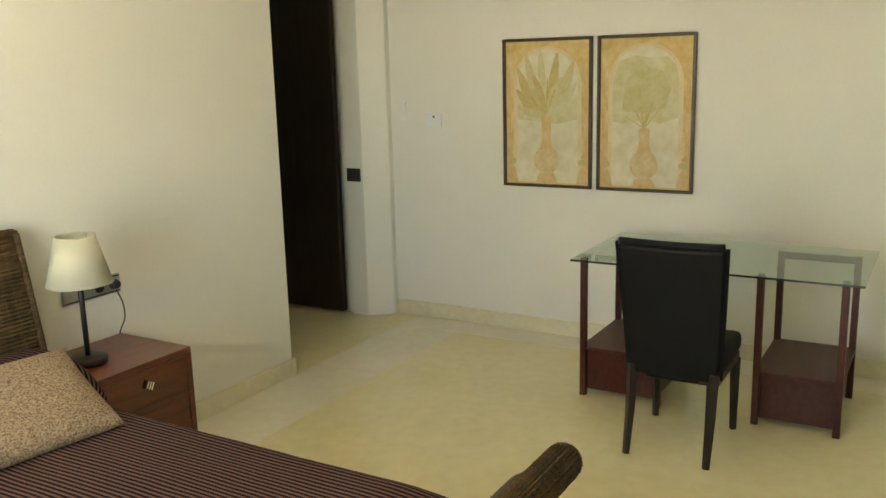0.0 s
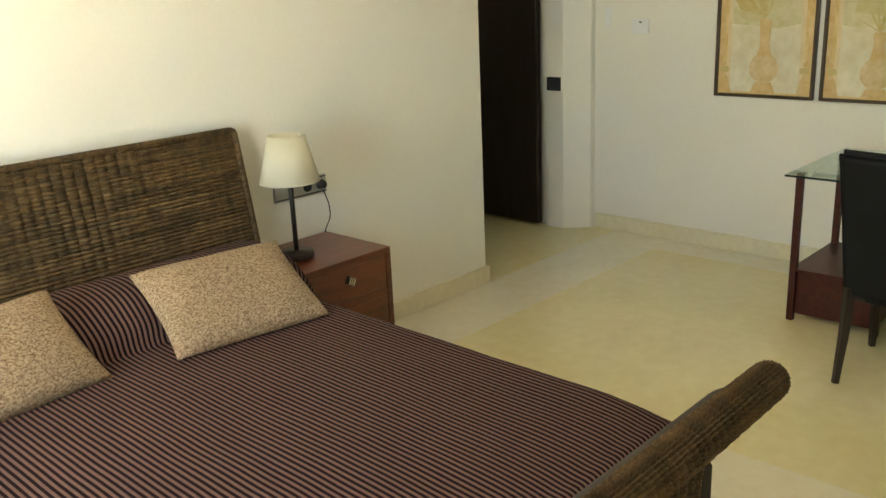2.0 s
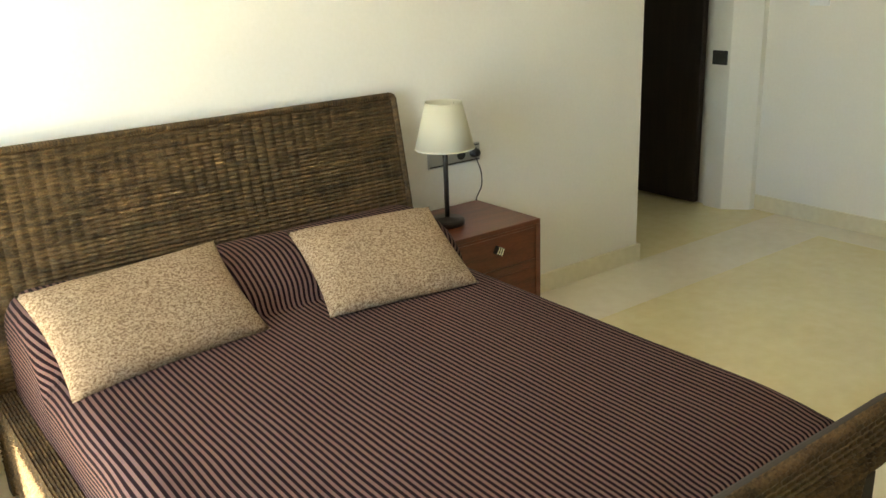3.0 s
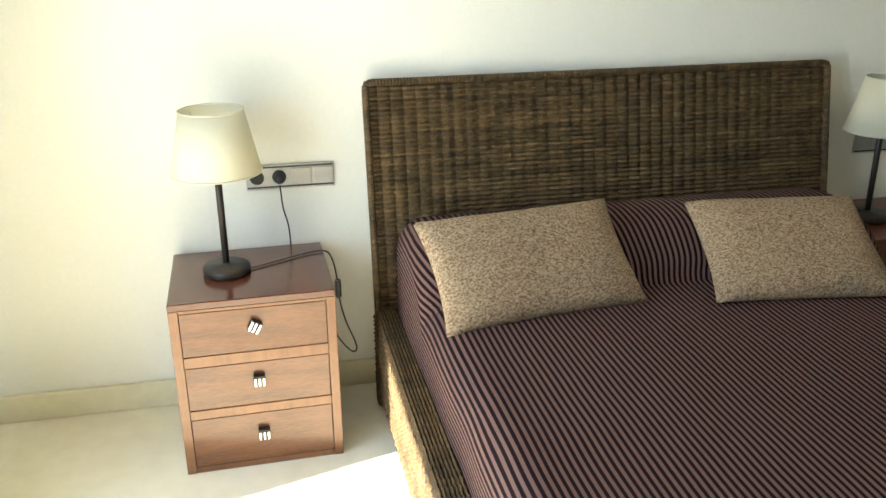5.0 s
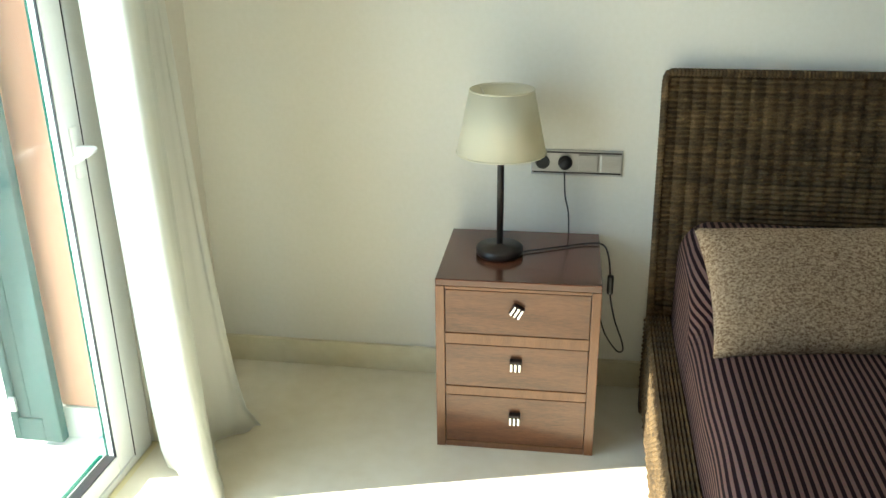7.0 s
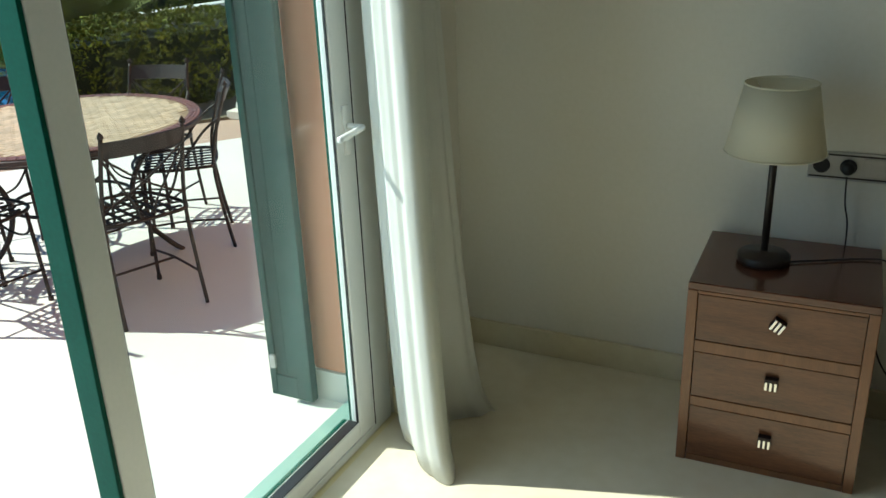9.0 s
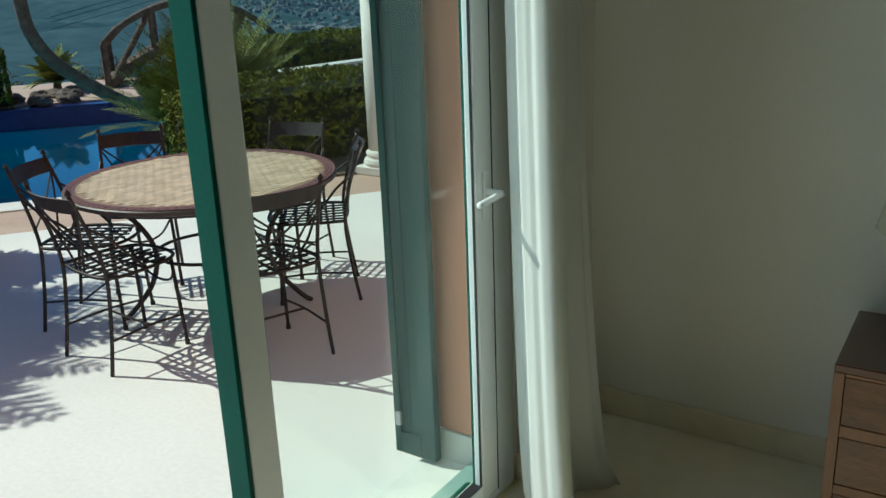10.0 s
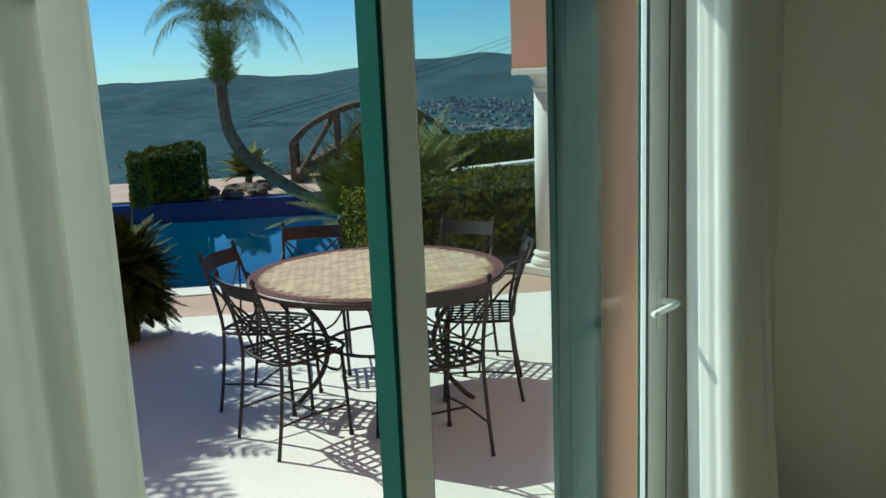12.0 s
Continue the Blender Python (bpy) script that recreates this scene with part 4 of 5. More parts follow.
setting("pool_wall_near", slab([pool_xy(1.2, 0.02), pool_xy(1.2, 0.08), pool_xy(-9, 0.08), pool_xy(-9, 0.02)], TZ - 1.05, TZ - 0.02), POOLTILE, "blue mosaic pool wall")
setting("pool_wall", slab([pool_xy(4.0, PD), pool_xy(4.0, PD + 0.3), pool_xy(-9, PD + 0.3), pool_xy(-9, PD)], TZ - 0.16, TZ + 0.13), POOLTILE, "raised deep blue mosaic pool wall")
setting("pool_wall_deep", slab([pool_xy(1.2, PD), pool_xy(1.2, PD + 0.3), pool_xy(-9, PD + 0.3), pool_xy(-9, PD)], TZ - 1.2, TZ - 0.16), POOLFLOOR, "pale blue pool wall under water")
setting("pool_wall_end", slab([pool_xy(1.2, 0.02), pool_xy(1.4, 0.02), pool_xy(1.4, PD), pool_xy(1.2, PD)], TZ - 1.2, TZ - 0.02), POOLFLOOR, "pale blue pool wall")
setting("planting_bed", slab([pool_xy(1.4, -0.28), pool_xy(3.8, -0.28), pool_xy(3.8, PD), pool_xy(1.4, PD)], TZ - 0.5, TZ + 0.02), SOIL, "dry planting bed beside the pool")
setting("water", slab([pool_xy(1.2, 0.08), pool_xy(1.2, PD), pool_xy(-9, PD), pool_xy(-9, 0.08)], WL - 0.01, WL), WATER, "still blue pool water")
setting("pool_deck", slab([pool_xy(6, PD + 0.3), pool_xy(6, PD + 3.0), pool_xy(-9, PD + 3.0), pool_xy(-9, PD + 0.3)], TZ - 0.5, TZ + 0.15), TERRACOTTA, "terracotta deck beyond the pool")
setting("garden", slab([(-1.69, 6), (-1.69, 14), (-10.5, 14), pool_xy(3.8, PD + 3.0), pool_xy(3.8, -1.0)], TZ - 0.5, TZ - 0.02), SOIL, "dry garden soil")


# distant land: the hill falls to a valley, mountains rise behind
def ridge(az):
    q = min(max((2.75 - az) / 0.5, 0.0), 1.0)
    return 22 + 84 * q * q * (3 - 2 * q) + 14 * math.sin(az * 11.3 + 1.9) + 9 * math.sin(az * 27.0) + 5 * math.sin(az * 61.0)


def land(u, v):
    az = radians(40 + 230 * u)
    r = 11.5 + 4500 * v ** 2.2
    x, y = r * math.cos(az), r * math.sin(az)
    fall = -0.9 - 108 * min(1.0, r / 900) ** 0.75
    rise = min(max(0.0, (r - 2800) / 1650), 1.0)
    rise = rise * rise * (3 - 2 * rise)
    z = fall + rise * (108 + ridge(az)) + (r / 900) * 3 * noise.noise(Vector((x / 230, y / 230, 3))) * (1 if r > 200 else r / 200)
    # wooded spurs and side valleys
    far = min(max((r - 700) / 900, 0.0), 1.0) * (1 - 0.72 * rise)
    spur = 1 - abs(noise.noise(Vector((x / 620, y / 620, 11)))) * 2.2
    z += far * (30 * spur * max(spur, 0.0) + 15 * noise.noise(Vector((x / 260, y / 260, 5))) + 5 * noise.noise(Vector((x / 110, y / 110, 8))) - 10)
    z += 13 * rise * noise.noise(Vector((x / 300, y / 300, 7)))
    return (x, y, z)


setting("ground", grid(land, 400, 170), FARLAND, "wooded valley and distant hills with blue-grey haze painted into their colour", True)
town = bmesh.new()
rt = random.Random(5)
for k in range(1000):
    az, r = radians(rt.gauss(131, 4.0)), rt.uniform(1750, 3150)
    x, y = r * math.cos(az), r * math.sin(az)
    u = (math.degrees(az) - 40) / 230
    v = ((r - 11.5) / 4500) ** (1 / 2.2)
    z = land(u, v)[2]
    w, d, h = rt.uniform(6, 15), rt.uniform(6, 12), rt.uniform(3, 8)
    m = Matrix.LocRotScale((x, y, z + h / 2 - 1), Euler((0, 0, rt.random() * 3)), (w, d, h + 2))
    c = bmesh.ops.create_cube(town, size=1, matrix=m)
tagged(part("far_town", town, HOUSE_HAZED), "houses of a distant town in the valley, greyed by painted haze", "town", "", "stuff")


# ---- foliage ----
def leaf_clump(bm, p, n, size, rnd, flat=0.4):
    for _ in range(n):
        d = Vector((rnd.gauss(0, 1), rnd.gauss(0, 1), rnd.gauss(0, 1))).normalized()
        s = d.orthogonal().normalized()
        s.rotate(Matrix.Rotation(rnd.random() * 6.28, 3, d))
        q = p + Vector((rnd.uniform(-1, 1), rnd.uniform(-1, 1), rnd.uniform(-1, 1))) * size * 1.2
        a, b, t = q - s * size * flat, q + s * size * flat, q + d * size
        o = q - d * size
        bm.faces.new([bm.verts.new(v) for v in (o, a, t, b)])


def hedge(name, x0, y0, x1, y1, width, z0, z1, label, dens=1.0, size=0.024):
    a, b = Vector((x0, y0, 0)), Vector((x1, y1, 0))
    d = (b - a)
    L = d.length
    d.normalize()
    n = Vector((-d.y, d.x, 0))
    rnd = random.Random(int(abs(x0) * 97 + abs(y1) * 31))
    root = thing(name, pose(x0, y0, z0), label, "hedge", "clipped hedges")
    bm = bmesh.new()
    area = L * (z1 - z0) * 2 + L * width + width * (z1 - z0) * 2
    for _ in range(int(area * 430 * dens)):
        s, w, h = rnd.random(), rnd.uniform(-0.5, 0.5), rnd.random()
        f = rnd.random() * area
        if f < L * width:
            h = 1.0
        elif f < L * width + width * (z1 - z0) * 2:
            s = rnd.choice((0, 1))
        else:
            w = rnd.choice((-0.5, 0.5))
        # rounded shoulders
        if h > 0.7:
            w *= 1 - 0.22 * ((h - 0.7) / 0.3) ** 2
        h -= 0.10 * min(1.0, (abs(w) * 2) ** 4 + (abs(s - 0.5) * 2) ** 8) * (h > 0.9)
        bumpy = 0.09 * noise.noise(Vector((s * L * 1.6, w * 3, h * 2)))
        p = a + d * (s * L) + n * (w * (width + bumpy * 2)) + Vector((0, 0, z0 + h * (z1 - z0) + bumpy))
        leaf_clump(bm, p - Vector((x0, y0, z0)), 6, size, rnd)
    part("leaves", bm, LEAF, root)
    # added filler box; its near-black colour paints the shade between the leaves
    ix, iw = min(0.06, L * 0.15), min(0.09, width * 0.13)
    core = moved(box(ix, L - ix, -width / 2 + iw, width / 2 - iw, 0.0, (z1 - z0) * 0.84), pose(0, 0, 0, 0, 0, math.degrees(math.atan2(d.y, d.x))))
    part("core", core, mat("hedge_inner_shade", (0.008, 0.014, 0.004), (0.016, 0.026, 0.008), rough=0.95), root)
    return root


def frond(bm, base, direction, length, droop, pairs, leaf_len, rnd, width=0.018, lift=0.35, hang=0.2):
    """A feather leaf: a bending rib with narrow leaflets on both sides."""
    d = Vector(direction).normalized()
    up = Vector((0, 0, 1))
    side = d.cross(up).normalized() if abs(d.z) < 0.98 else Vector((1, 0, 0))
    pts, p, cur = [], Vector(base), d.copy()
    for k in range(pairs + 1):
        pts.append((p.copy(), cur.copy()))
        p = p + cur * (length / pairs)
        cur = (cur - up * (droop / pairs)).normalized()
    for k, (p, c) in enumerate(pts):
        t = k / pairs
        s = c.cross(up)
        s = s.normalized() if s.length > 0.05 else side
        nn = s.cross(c).normalized()
        if k < pairs:
            q = pts[k + 1][0]
            w = 0.008 * (1 - t) + 0.002
            bm.faces.new([bm.verts.new(v) for v in (p - s * w, p + s * w, q + s * w * 0.8, q - s * w * 0.8)])
        if t < 0.08:
            continue
        ll = leaf_len * math.sin(math.pi * min(0.15 + 0.85 * t, 1) ** 0.8) + leaf_len * 0.15
        for sg in (-1, 1):
            o = (s * sg + c * 0.7 + nn * lift + Vector((rnd.uniform(-.1, .1), rnd.uniform(-.1, .1), rnd.uniform(-.12, .05)))).normalized()
            tip = p + o * ll - up * ll * hang
            mid = p + o * ll * 0.5 - up * ll * hang * 0.3
            ww = c * width * 0.5
            bm.faces.new([bm.verts.new(v) for v in (p - ww * 0.5, mid - ww, tip, mid + ww, p + ww * 0.5)])


def palm_bush(name, x, y, z, n, length, label, seed, elev=(15, 80), leaf=0.22, droop=0.9, width=0.018, green=PALMLEAF, tall=0.0, pairs=22):
    rnd = random.Random(seed)
    root = thing(name, pose(x, y, z), label, "palm", "garden palms")
    part("trunk", lathe([(q * min(1.0, length / 1.3), h) for q, h in ((0.14, 0), (0.16, 0.08), (0.13, 0.22), (0.08, 0.3), (0, 0.31))], 14), BARK, root, "", True)
    bm = bmesh.new()
    for k in range(n):
        a = 2 * math.pi * (k * 0.618 + rnd.random() * 0.1)
        e = radians(rnd.uniform(*elev))
        frond(bm, (0, 0, 0.25 + tall * rnd.random()), (math.cos(a) * math.cos(e), math.sin(a) * math.cos(e), math.sin(e)), length * rnd.uniform(0.75, 1.1), droop, pairs, leaf, rnd, width)
    part("crown", bm, green, root)
    return root

# ---- terrace furniture ----
TX, TY = -3.68, 0.21
table = thing("terrace_table", pose(TX, TY, TZ), "round mosaic-topped table on a dark wrought-iron base", "table")
R = 0.69
part("tabletop", lathe([(0, 0.717), (R - 0.02, 0.717), (R, 0.725), (R, 0.743), (R - 0.01, 0.750), (0, 0.750)], 72), IRON_BROWN, table, "dark rimmed round top")
MOSAIC = mat("sand_mosaic", (0.46, 0.34, 0.20), (0.66, 0.52, 0.35), rough=0.5, scale=9, fine=70, bump=0.1, isl=0.16)
MOSAIC_DARK = mat("wine_mosaic", (0.15, 0.06, 0.042), (0.23, 0.105, 0.075), rough=0.45, scale=9)
tiles, rim = bmesh.new(), bmesh.new()
step, gap = 0.036, 0.0036
for i in range(-21, 22):
    for j in range(-13, 14):
        x, y = i * step, j * step * 1.6 + (0.8 * step if i % 2 else 0)
        if math.hypot(abs(x) + step / 2, abs(y) + step * 0.8) < R - 0.062:
            bmesh.ops.create_cube(tiles, size=1, matrix=Matrix.LocRotScale((x, y, 0.7515), None, (step - gap, step * 1.6 - gap, 0.004)))
part("grout", lathe([(R - 0.0635, 0.7503), (R - 0.0635, 0.7512), (0, 0.7512)], 72), mat("sand_grout", (0.24, 0.16, 0.09), (0.32, 0.23, 0.14), rough=0.8), table)
part("mosaic", tiles, MOSAIC, table, "sand-coloured mosaic tiles")["kind"] = "stuff"
for r0, r1, n in ((R - 0.062, R - 0.044, 96), (R - 0.040, R - 0.026, 104), (R - 0.022, R - 0.008, 110)):
    for k in range(n):
        a0, a1 = 2 * math.pi * (k + 0.06) / n, 2 * math.pi * (k + 0.94) / n
        vs = [rim.verts.new((r * math.cos(a), r * math.sin(a), z)) for z in (0.7501, 0.7535) for r, a in ((r0, a0), (r1, a0), (r1, a1), (r0, a1))]
        for f in ((4, 5, 6, 7), (0, 1, 5, 4), (1, 2, 6, 5), (2, 3, 7, 6), (3, 0, 4, 7)):
            rim.faces.new([vs[q] for q in f])
part("mosaic_rim", rim, MOSAIC_DARK, table, "wine-red mosaic border")["kind"] = "stuff"
part("apron", thick(lathe_open([(R - 0.07, 0.693), (R - 0.07, 0.716)], 60), 0.006), IRON, table)
part("ring", ring_bar(0.29, 0.36, 0.009), IRON, table, "", True)
for k in range(4):
    a = math.pi / 4 + k * math.pi / 2
    prof = smooth_path([(R - 0.08, 0, 0.70), (0.50, 0, 0.65), (0.36, 0, 0.52), (0.29, 0, 0.36), (0.33, 0, 0.19), (0.44, 0, 0.05), (0.50, 0, 0.0)], 6)
    part("leg", moved(tube(prof, 0.014, 8), pose(0, 0, 0, 0, 0, math.degrees(a))), IRON, table, "", True)


def iron_chair():
    root = thing("iron_chair", pose(0, 0, 0), "dark wrought-iron chair with a slatted seat at the terrace table", "chair", "chairs round the terrace table")
    hz = 0.46
    seat = smooth_path([(-0.20, -0.17, hz), (-0.21, 0.05, hz), (-0.15, 0.20, hz), (0, 0.235, hz), (0.15, 0.20, hz), (0.21, 0.05, hz), (0.20, -0.17, hz), (0.0, -0.20, hz), (-0.20, -0.17, hz)], 6)
    part("seat_ring", tube(seat[:-1], 0.009, 8, True), IRON, root, "", True)
    for x in (-0.14, -0.085, -0.028, 0.028, 0.085, 0.14):
        part("seat_slat", box(x - 0.008, x + 0.008, -0.19, 0.20 - abs(x) * 0.25, hz - 0.003, hz + 0.003), IRON, root)
    for y in (-0.12, -0.05, 0.02, 0.09, 0.15):
        part("seat_slat", box(-0.20 + max(0, y - 0.05) * 0.5, 0.20 - max(0, y - 0.05) * 0.5, y - 0.008, y + 0.008, hz - 0.0095, hz - 0.0035), IRON, root)
    for s in (-1, 1):
        part("back_post", tube(smooth_path([(s * 0.20, -0.235, 0), (s * 0.195, -0.20, 0.22), (s * 0.19, -0.18, 0.46), (s * 0.185, -0.215, 0.645), (s * 0.18, -0.285, 0.864)], 6), 0.0095, 8), IRON, root, "", True)
        part("finial", moved(lathe([(0, 0), (0.014, 0.006), (0.012, 0.018), (0, 0.034)], 10), pose(s * 0.18, -0.287, 0.863)), IRON, root, "", True)
        part("front_leg", tube([(s * 0.165, 0.175, hz), (s * 0.18, 0.195, 0)], 0.0095, 8), IRON, root, "", True)
        part("foot_pad", moved(lathe([(0.013, 0), (0.013, 0.02), (0.009, 0.026)], 10), pose(s * 0.18, 0.195, 0)), IRON, root)
        part("side_brace", tube(smooth_path([(s * 0.19, -0.205, 0.16), (s * 0.185, 0.0, 0.17), (s * 0.178, 0.185, 0.16)], 5), 0.006, 6), IRON, root)
        part("arm_bow", tube(smooth_path([(s * 0.187, -0.235, 0.707), (s * 0.20, -0.15, 0.645), (s * 0.21, -0.05, 0.530), (s * 0.205, 0.02, hz)], 6), 0.007, 6), IRON, root, "", True)
        part("back_bow", tube(smooth_path([(s * 0.18, -0.262, 0.768), (s * 0.11, -0.225, 0.645), (s * 0.05, -0.20, 0.530), (s * 0.03, -0.195, hz)], 6), 0.0055, 6), IRON, root)
        part("back_cross", tube(smooth_path([(s * 0.183, -0.262, 0.784), (0, -0.225, 0.637), (-s * 0.186, -0.20, 0.537)], 5), 0.0055, 6), IRON, root)
    part("cross_brace", tube([(-0.185, 0.0, 0.17), (0.185, 0.0, 0.17)], 0.006, 6), IRON, root)
    part("front_scroll", tube(smooth_path([(-0.17, 0.18, 0.42), (-0.10, 0.205, 0.33), (0, 0.215, 0.30), (0.10, 0.205, 0.33), (0.17, 0.18, 0.42)], 6), 0.006, 6), IRON, root)
    part("top_rail", thick(grid(lambda u, v: ((u - 0.5) * 0.36, -0.250 - 0.035 * v - 0.03 * math.cos(math.pi * (u - 0.5)), 0.776 + 0.075 * v), 12, 2), 0.006), IRON, root, "broad iron back rail")
    return root


first = iron_chair()
# place and facing of each chair
SPOTS = [(-3.675, -0.37, 85), (-4.17, -0.166, 29), (-3.04, -0.04, 160), (-3.39, 0.69, 221), (-4.45, 0.36, -38), (-3.84, 0.93, -73)]
for k, (x, y, a) in enumerate(SPOTS):
    m = pose(x, y, TZ, 0, 0, a - 90)
    if k == 0:
        first.matrix_basis = m
    else:
        copy_thing(first, m)

# ---- column and arch of the porch ----
CX, CY = -4.90, 3.34
col = thing("porch_column", pose(CX, CY, TZ), "white stone porch column with a moulded base and capital", "column")
part("base", join(box(-0.20, 0.20, -0.20, 0.20, 0.0, 0.07, 0.006), lathe([(0.185, 0.07), (0.195, 0.10), (0.185, 0.13), (0.165, 0.14), (0.16, 0.16), (0.172, 0.175), (0.165, 0.195), (0.145, 0.21)], 40)), STONE, col)
part("shaft", lathe([(0.145, 0.21), (0.146, 0.9), (0.138, 1.60)], 40), STONE, col, "", True)
part("capital", join(lathe([(0.138, 1.60), (0.152, 1.615), (0.152, 1.635), (0.140, 1.645), (0.142, 1.69), (0.175, 1.73), (0.20, 1.745)], 40), box(-0.235, 0.235, -0.235, 0.235, 1.745, 1.80, 0.006)), STONE, col)
setting("porch_pier", box(CX - 0.23, CX + 0.23, CY - 0.23, CY + 0.23, TZ + 1.801, 4.5), SALMON, "salmon rendered pier above the porch column")

# ---- planting ----
hedge("hedge", -6.5, 2.4, -5.4, 5.3, 0.8, TZ, 0.68, "clipped green hedge beside the terrace", 1.0)
hedge("hedge", -11.4, 7.0, -10.4, 11.5, 1.0, TZ, 0.56, "clipped green hedge at the garden's edge", 0.6, 0.035)
hedge("hedge", -12.26, 3.27, -11.83, 3.97, 0.55, TZ + 0.15, 0.82, "tall clipped hedge beyond the pool", 1.9, 0.02)
hedge("hedge", -11.98, 2.86, -11.86, 3.06, 0.42, TZ + 0.15, 0.77, "rounded clipped bush beside the tall hedge", 2.2, 0.02)
# dry scrub past the deck
scrub, rs = bmesh.new(), random.Random(17)
for k in range(520):
    q, e = rs.random(), rs.random()
    px, py = -14.9 + 2.4 * q + rs.uniform(-0.5, 0.5), 4.6 + 3.2 * q + rs.uniform(-0.5, 0.5)
    leaf_clump(scrub, Vector((px, py, TZ - 0.1 + 0.62 * e * (0.55 + 0.45 * math.sin(9 * q + 1)))), 7, 0.045, rs, 0.22)
SCRUB = mat("dry_scrub", (0.05, 0.042, 0.016), (0.21, 0.17, 0.075), rough=0.9, spec=0.1, scale=4, isl=0.35)
tagged(part("dry_scrub", scrub, SCRUB), "dry olive-brown scrub past the pool deck", "scrub", "", "stuff")
setting("garden_wall", slab([(-9.1, 6.1), (-8.6, 9.5), (-8.85, 9.55), (-9.4, 6.1)], TZ - 0.3, 0.30), STONE, "low white garden wall")
palm_bush("bush_palm", -7.45, 3.75, TZ, 150, 1.3, "bushy green palm beside the hedge", 3, (28, 88), 0.24, 0.35, 0.016, pairs=38)
palm_bush("bush_palm", -7.65, 3.2, TZ, 40, 0.85, "bushy green palm at the pool's edge", 4, (10, 80), 0.2, 0.5, 0.016, pairs=28)
palm_bush("cycad", -6.0, -0.10, TZ, 460, 0.38, "dense dark green cycad at the terrace edge", 8, (-40, 80), 0.09, 0.5, 0.020, CYCADLEAF, 0.34)
palm_bush("cycad", -7.3, -0.5, TZ, 26, 0.95, "spreading green cycad beside the pool", 9, (0, 60), 0.16, 1.1, 0.02, CYCADLEAF)
palm_bush("bush_palm", -12.6, 5.2, TZ + 0.02, 44, 0.58, "small bushy palm on the far deck", 14, (10, 80), 0.2, 0.8, 0.03)
palm_bush("bush_palm", -7.2, -1.70, TZ, 760, 1.55, "large feathery palm at the terrace side", 21, (15, 85), 0.42, 0.9, 0.042, tall=1.5, pairs=26)

# leaning palm
lp = thing("leaning_palm", pose(0, 0, 0), "slender palm with a bent leaning trunk over the pool", "palm")
TRUNK = smooth_path([(-9.9, 4.95, -0.14), (-10.0, 4.74, -0.05), (-10.0, 4.41, 0.12), (-10.0, 3.88, 0.45), (-10.0, 3.51, 0.75), (-10.0, 3.30, 1.08), (-10.0, 3.245, 1.40), (-10.0, 3.24, 1.72), (-10.0, 3.27, 2.12)], 7)
part("trunk", tube(TRUNK, [0.088 - 0.018 * k / len(TRUNK) + 0.005 * (k % 2) for k in range(len(TRUNK))], 12), BARK, lp, "ringed grey trunk", True)
crown = bmesh.new()
rp = random.Random(31)
for k in range(20):
    a, e = 2 * math.pi * k * 0.618, radians(rp.uniform(50, 88))
    frond(crown, TRUNK[-1] + Vector((0, 0, 0.25)), (math.cos(a) * math.cos(e), math.sin(a) * math.cos(e), math.sin(e)), rp.uniform(1.1, 1.6), 3.3, 44, 0.24, rp, 0.011, 0.0, 0.7)
for k in range(72):
    a, h = 2 * math.pi * k * 0.618 + 0.3, rp.random()
    e = radians(rp.uniform(40, 70) + 14 * h)
    frond(crown, TRUNK[-1] - Vector((0, 0, 0.5 * h)), (math.cos(a) * math.cos(e), math.sin(a) * math.cos(e), math.sin(e)), 0.72 - 0.42 * h, 0.7, 18, 0.16, rp, 0.011, 0.1, 0.3)
part("crown", crown, PALMLEAF, lp, "feathery drooping crown")

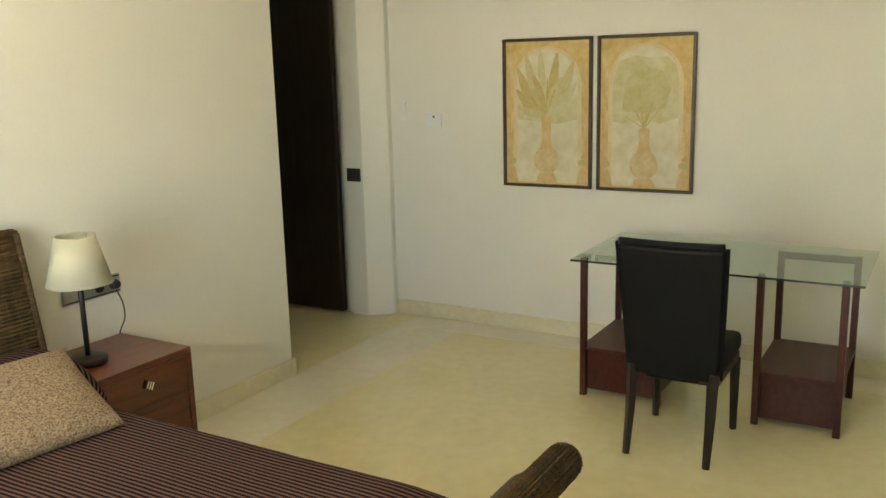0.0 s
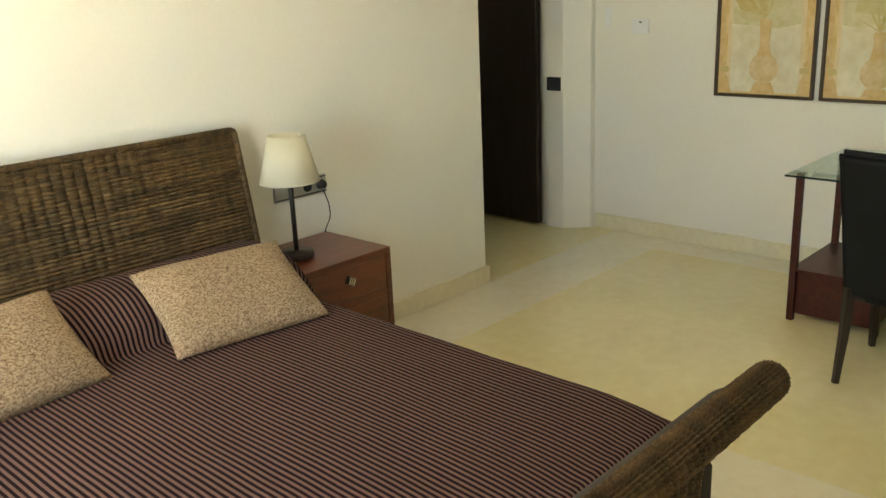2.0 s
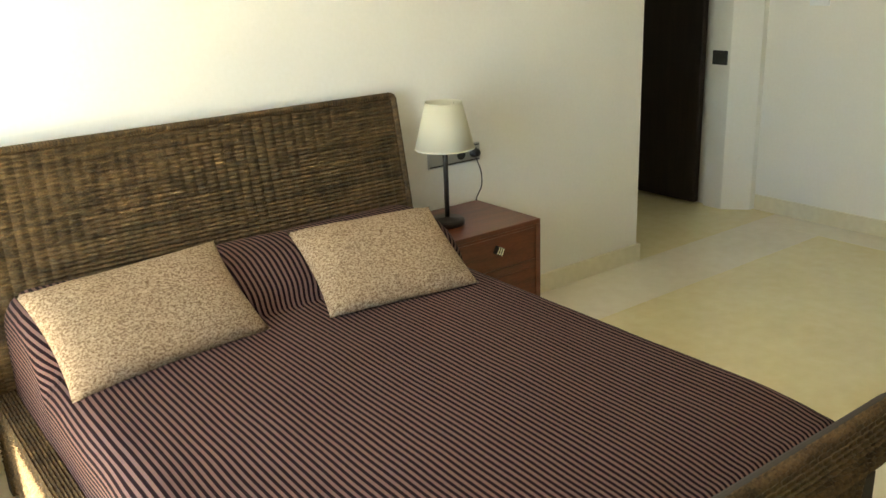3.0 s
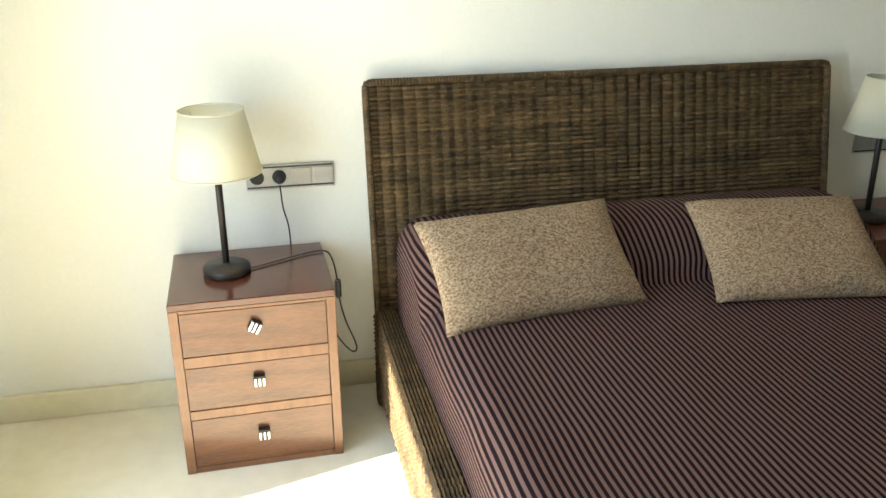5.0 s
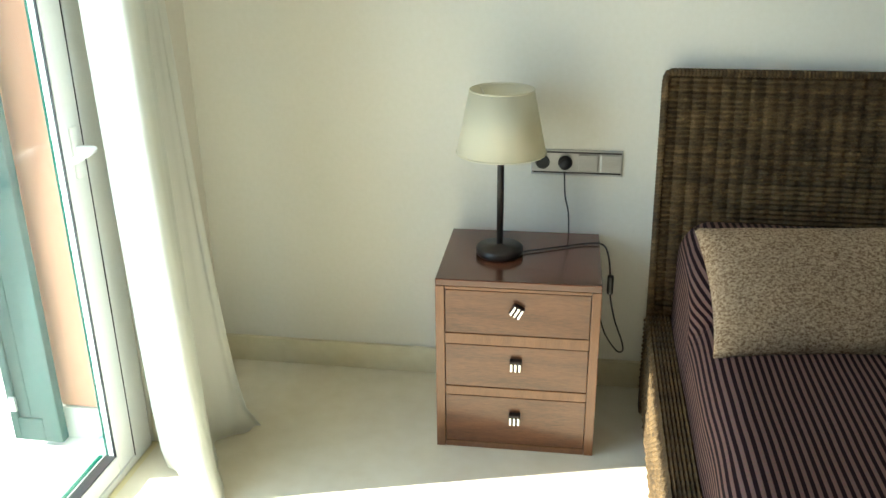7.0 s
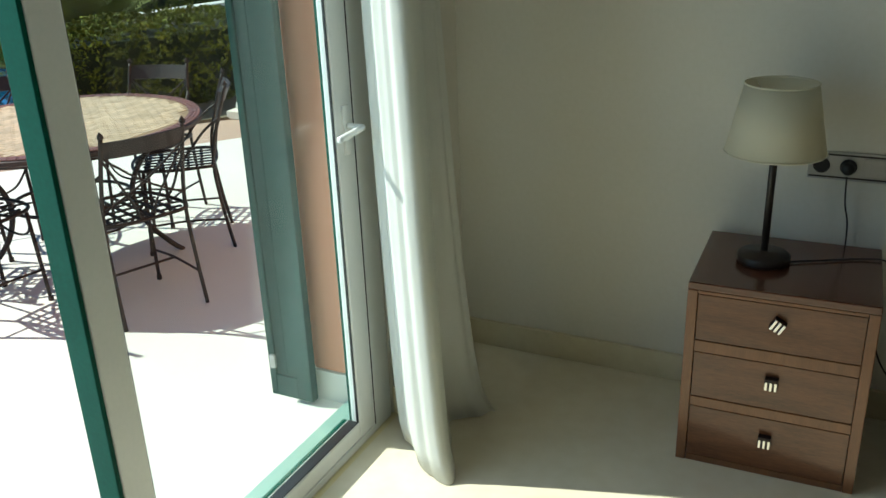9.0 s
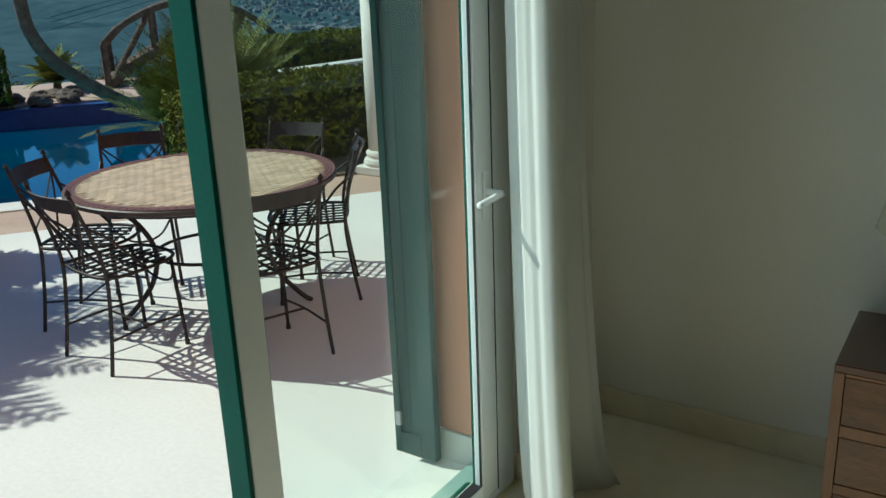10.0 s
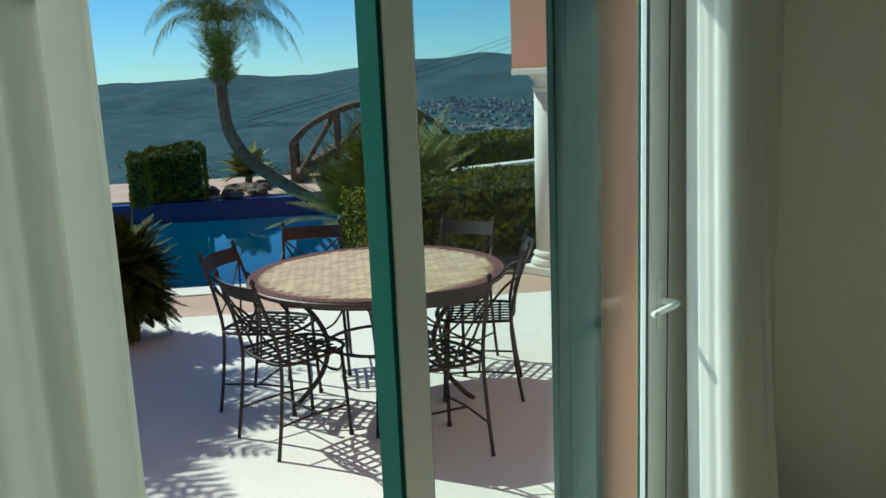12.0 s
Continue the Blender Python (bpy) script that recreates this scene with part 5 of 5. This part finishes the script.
# rustic arched bridge
br = thing("rustic_bridge", pose(0, 0, 0), "rustic round-pole wooden footbridge with arched rails", "bridge")
B0, B1 = Vector((-12.0, 5.68, 0.04)), Vector((-12.0, 9.46, -0.18))
for off in (0.0, 0.9):
    o = Vector((-0.75, 0.65, 0)) * off

    def on(t, h, o=o):
        return B0.lerp(B1, t) + o + Vector((0, 0, h + 0.66 * math.sin(math.pi * t) ** 0.75))
    part("arched_rail", tube([on(k / 14, 0.66) for k in range(15)], 0.055, 8), BARK, br, "", True)
    part("beam", tube([on(k / 14, 0.0) for k in range(15)], 0.09, 8), BARK, br, "", True)
    for t in (0.0, 0.25, 0.5, 0.75, 1.0):
        part("post", tube([on(t, -0.2), on(t, 0.66)], 0.05, 8), BARK, br)
    for t in (0.0, 0.25, 0.5, 0.75):
        part("brace", tube([on(t, 0.0), on(t + 0.25, 0.66)] if t < 0.5 else [on(t, 0.66), on(t + 0.25, 0.0)], 0.042, 8), BARK, br)
for k in range(22):
    t = (k + 0.5) / 22
    p = B0.lerp(B1, t) + Vector((0, 0, 0.05 + 0.66 * math.sin(math.pi * t) ** 0.75))
    part("plank", moved(box(-0.07, 0.07, 0, 0.95, 0.0, 0.04, 0.004), Matrix.Translation(p) @ pose(0, 0, 0, 0, 0, 49)), BARK, br)

# stones by the pool
rr = random.Random(12)
for k in range(16):
    bm = bmesh.new()
    bmesh.ops.create_icosphere(bm, subdivisions=2, radius=1)
    sc = Vector((rr.uniform(0.08, 0.19), rr.uniform(0.08, 0.17), rr.uniform(0.05, 0.10)))
    for v in bm.verts:
        v.co = Vector((v.co.x * sc.x, v.co.y * sc.y, v.co.z * sc.z)) * (1 + 0.35 * noise.noise(v.co * 1.7 + Vector((k, 0, 0))))
    st = part("boulder", bm, ROCK)
    st.matrix_basis = pose(-11.6 + rr.uniform(-0.5, 0.35), 4.55 + rr.uniform(-0.45, 0.5), TZ + 0.15 + sc.z * 0.6, 0, 0, rr.uniform(0, 360))
    tagged(st, "rough brown boulder beside the pool", "boulder", "boulders by the pool")

# overhead wires
for k, dz in enumerate((0.0, 0.35, 0.6)):
    pts = [Vector((-60, 36, -1.6 + dz * 1.4)).lerp(Vector((-60, 90, 9.8 + dz * 2.0)), t / 16) - Vector((0, 0, 0.8 * math.sin(math.pi * t / 16))) for t in range(17)]
    tagged(part("overhead_wire", tube(pts, 0.018, 5), BLACK), "thin black overhead wire across the valley", "wire", "overhead wires")
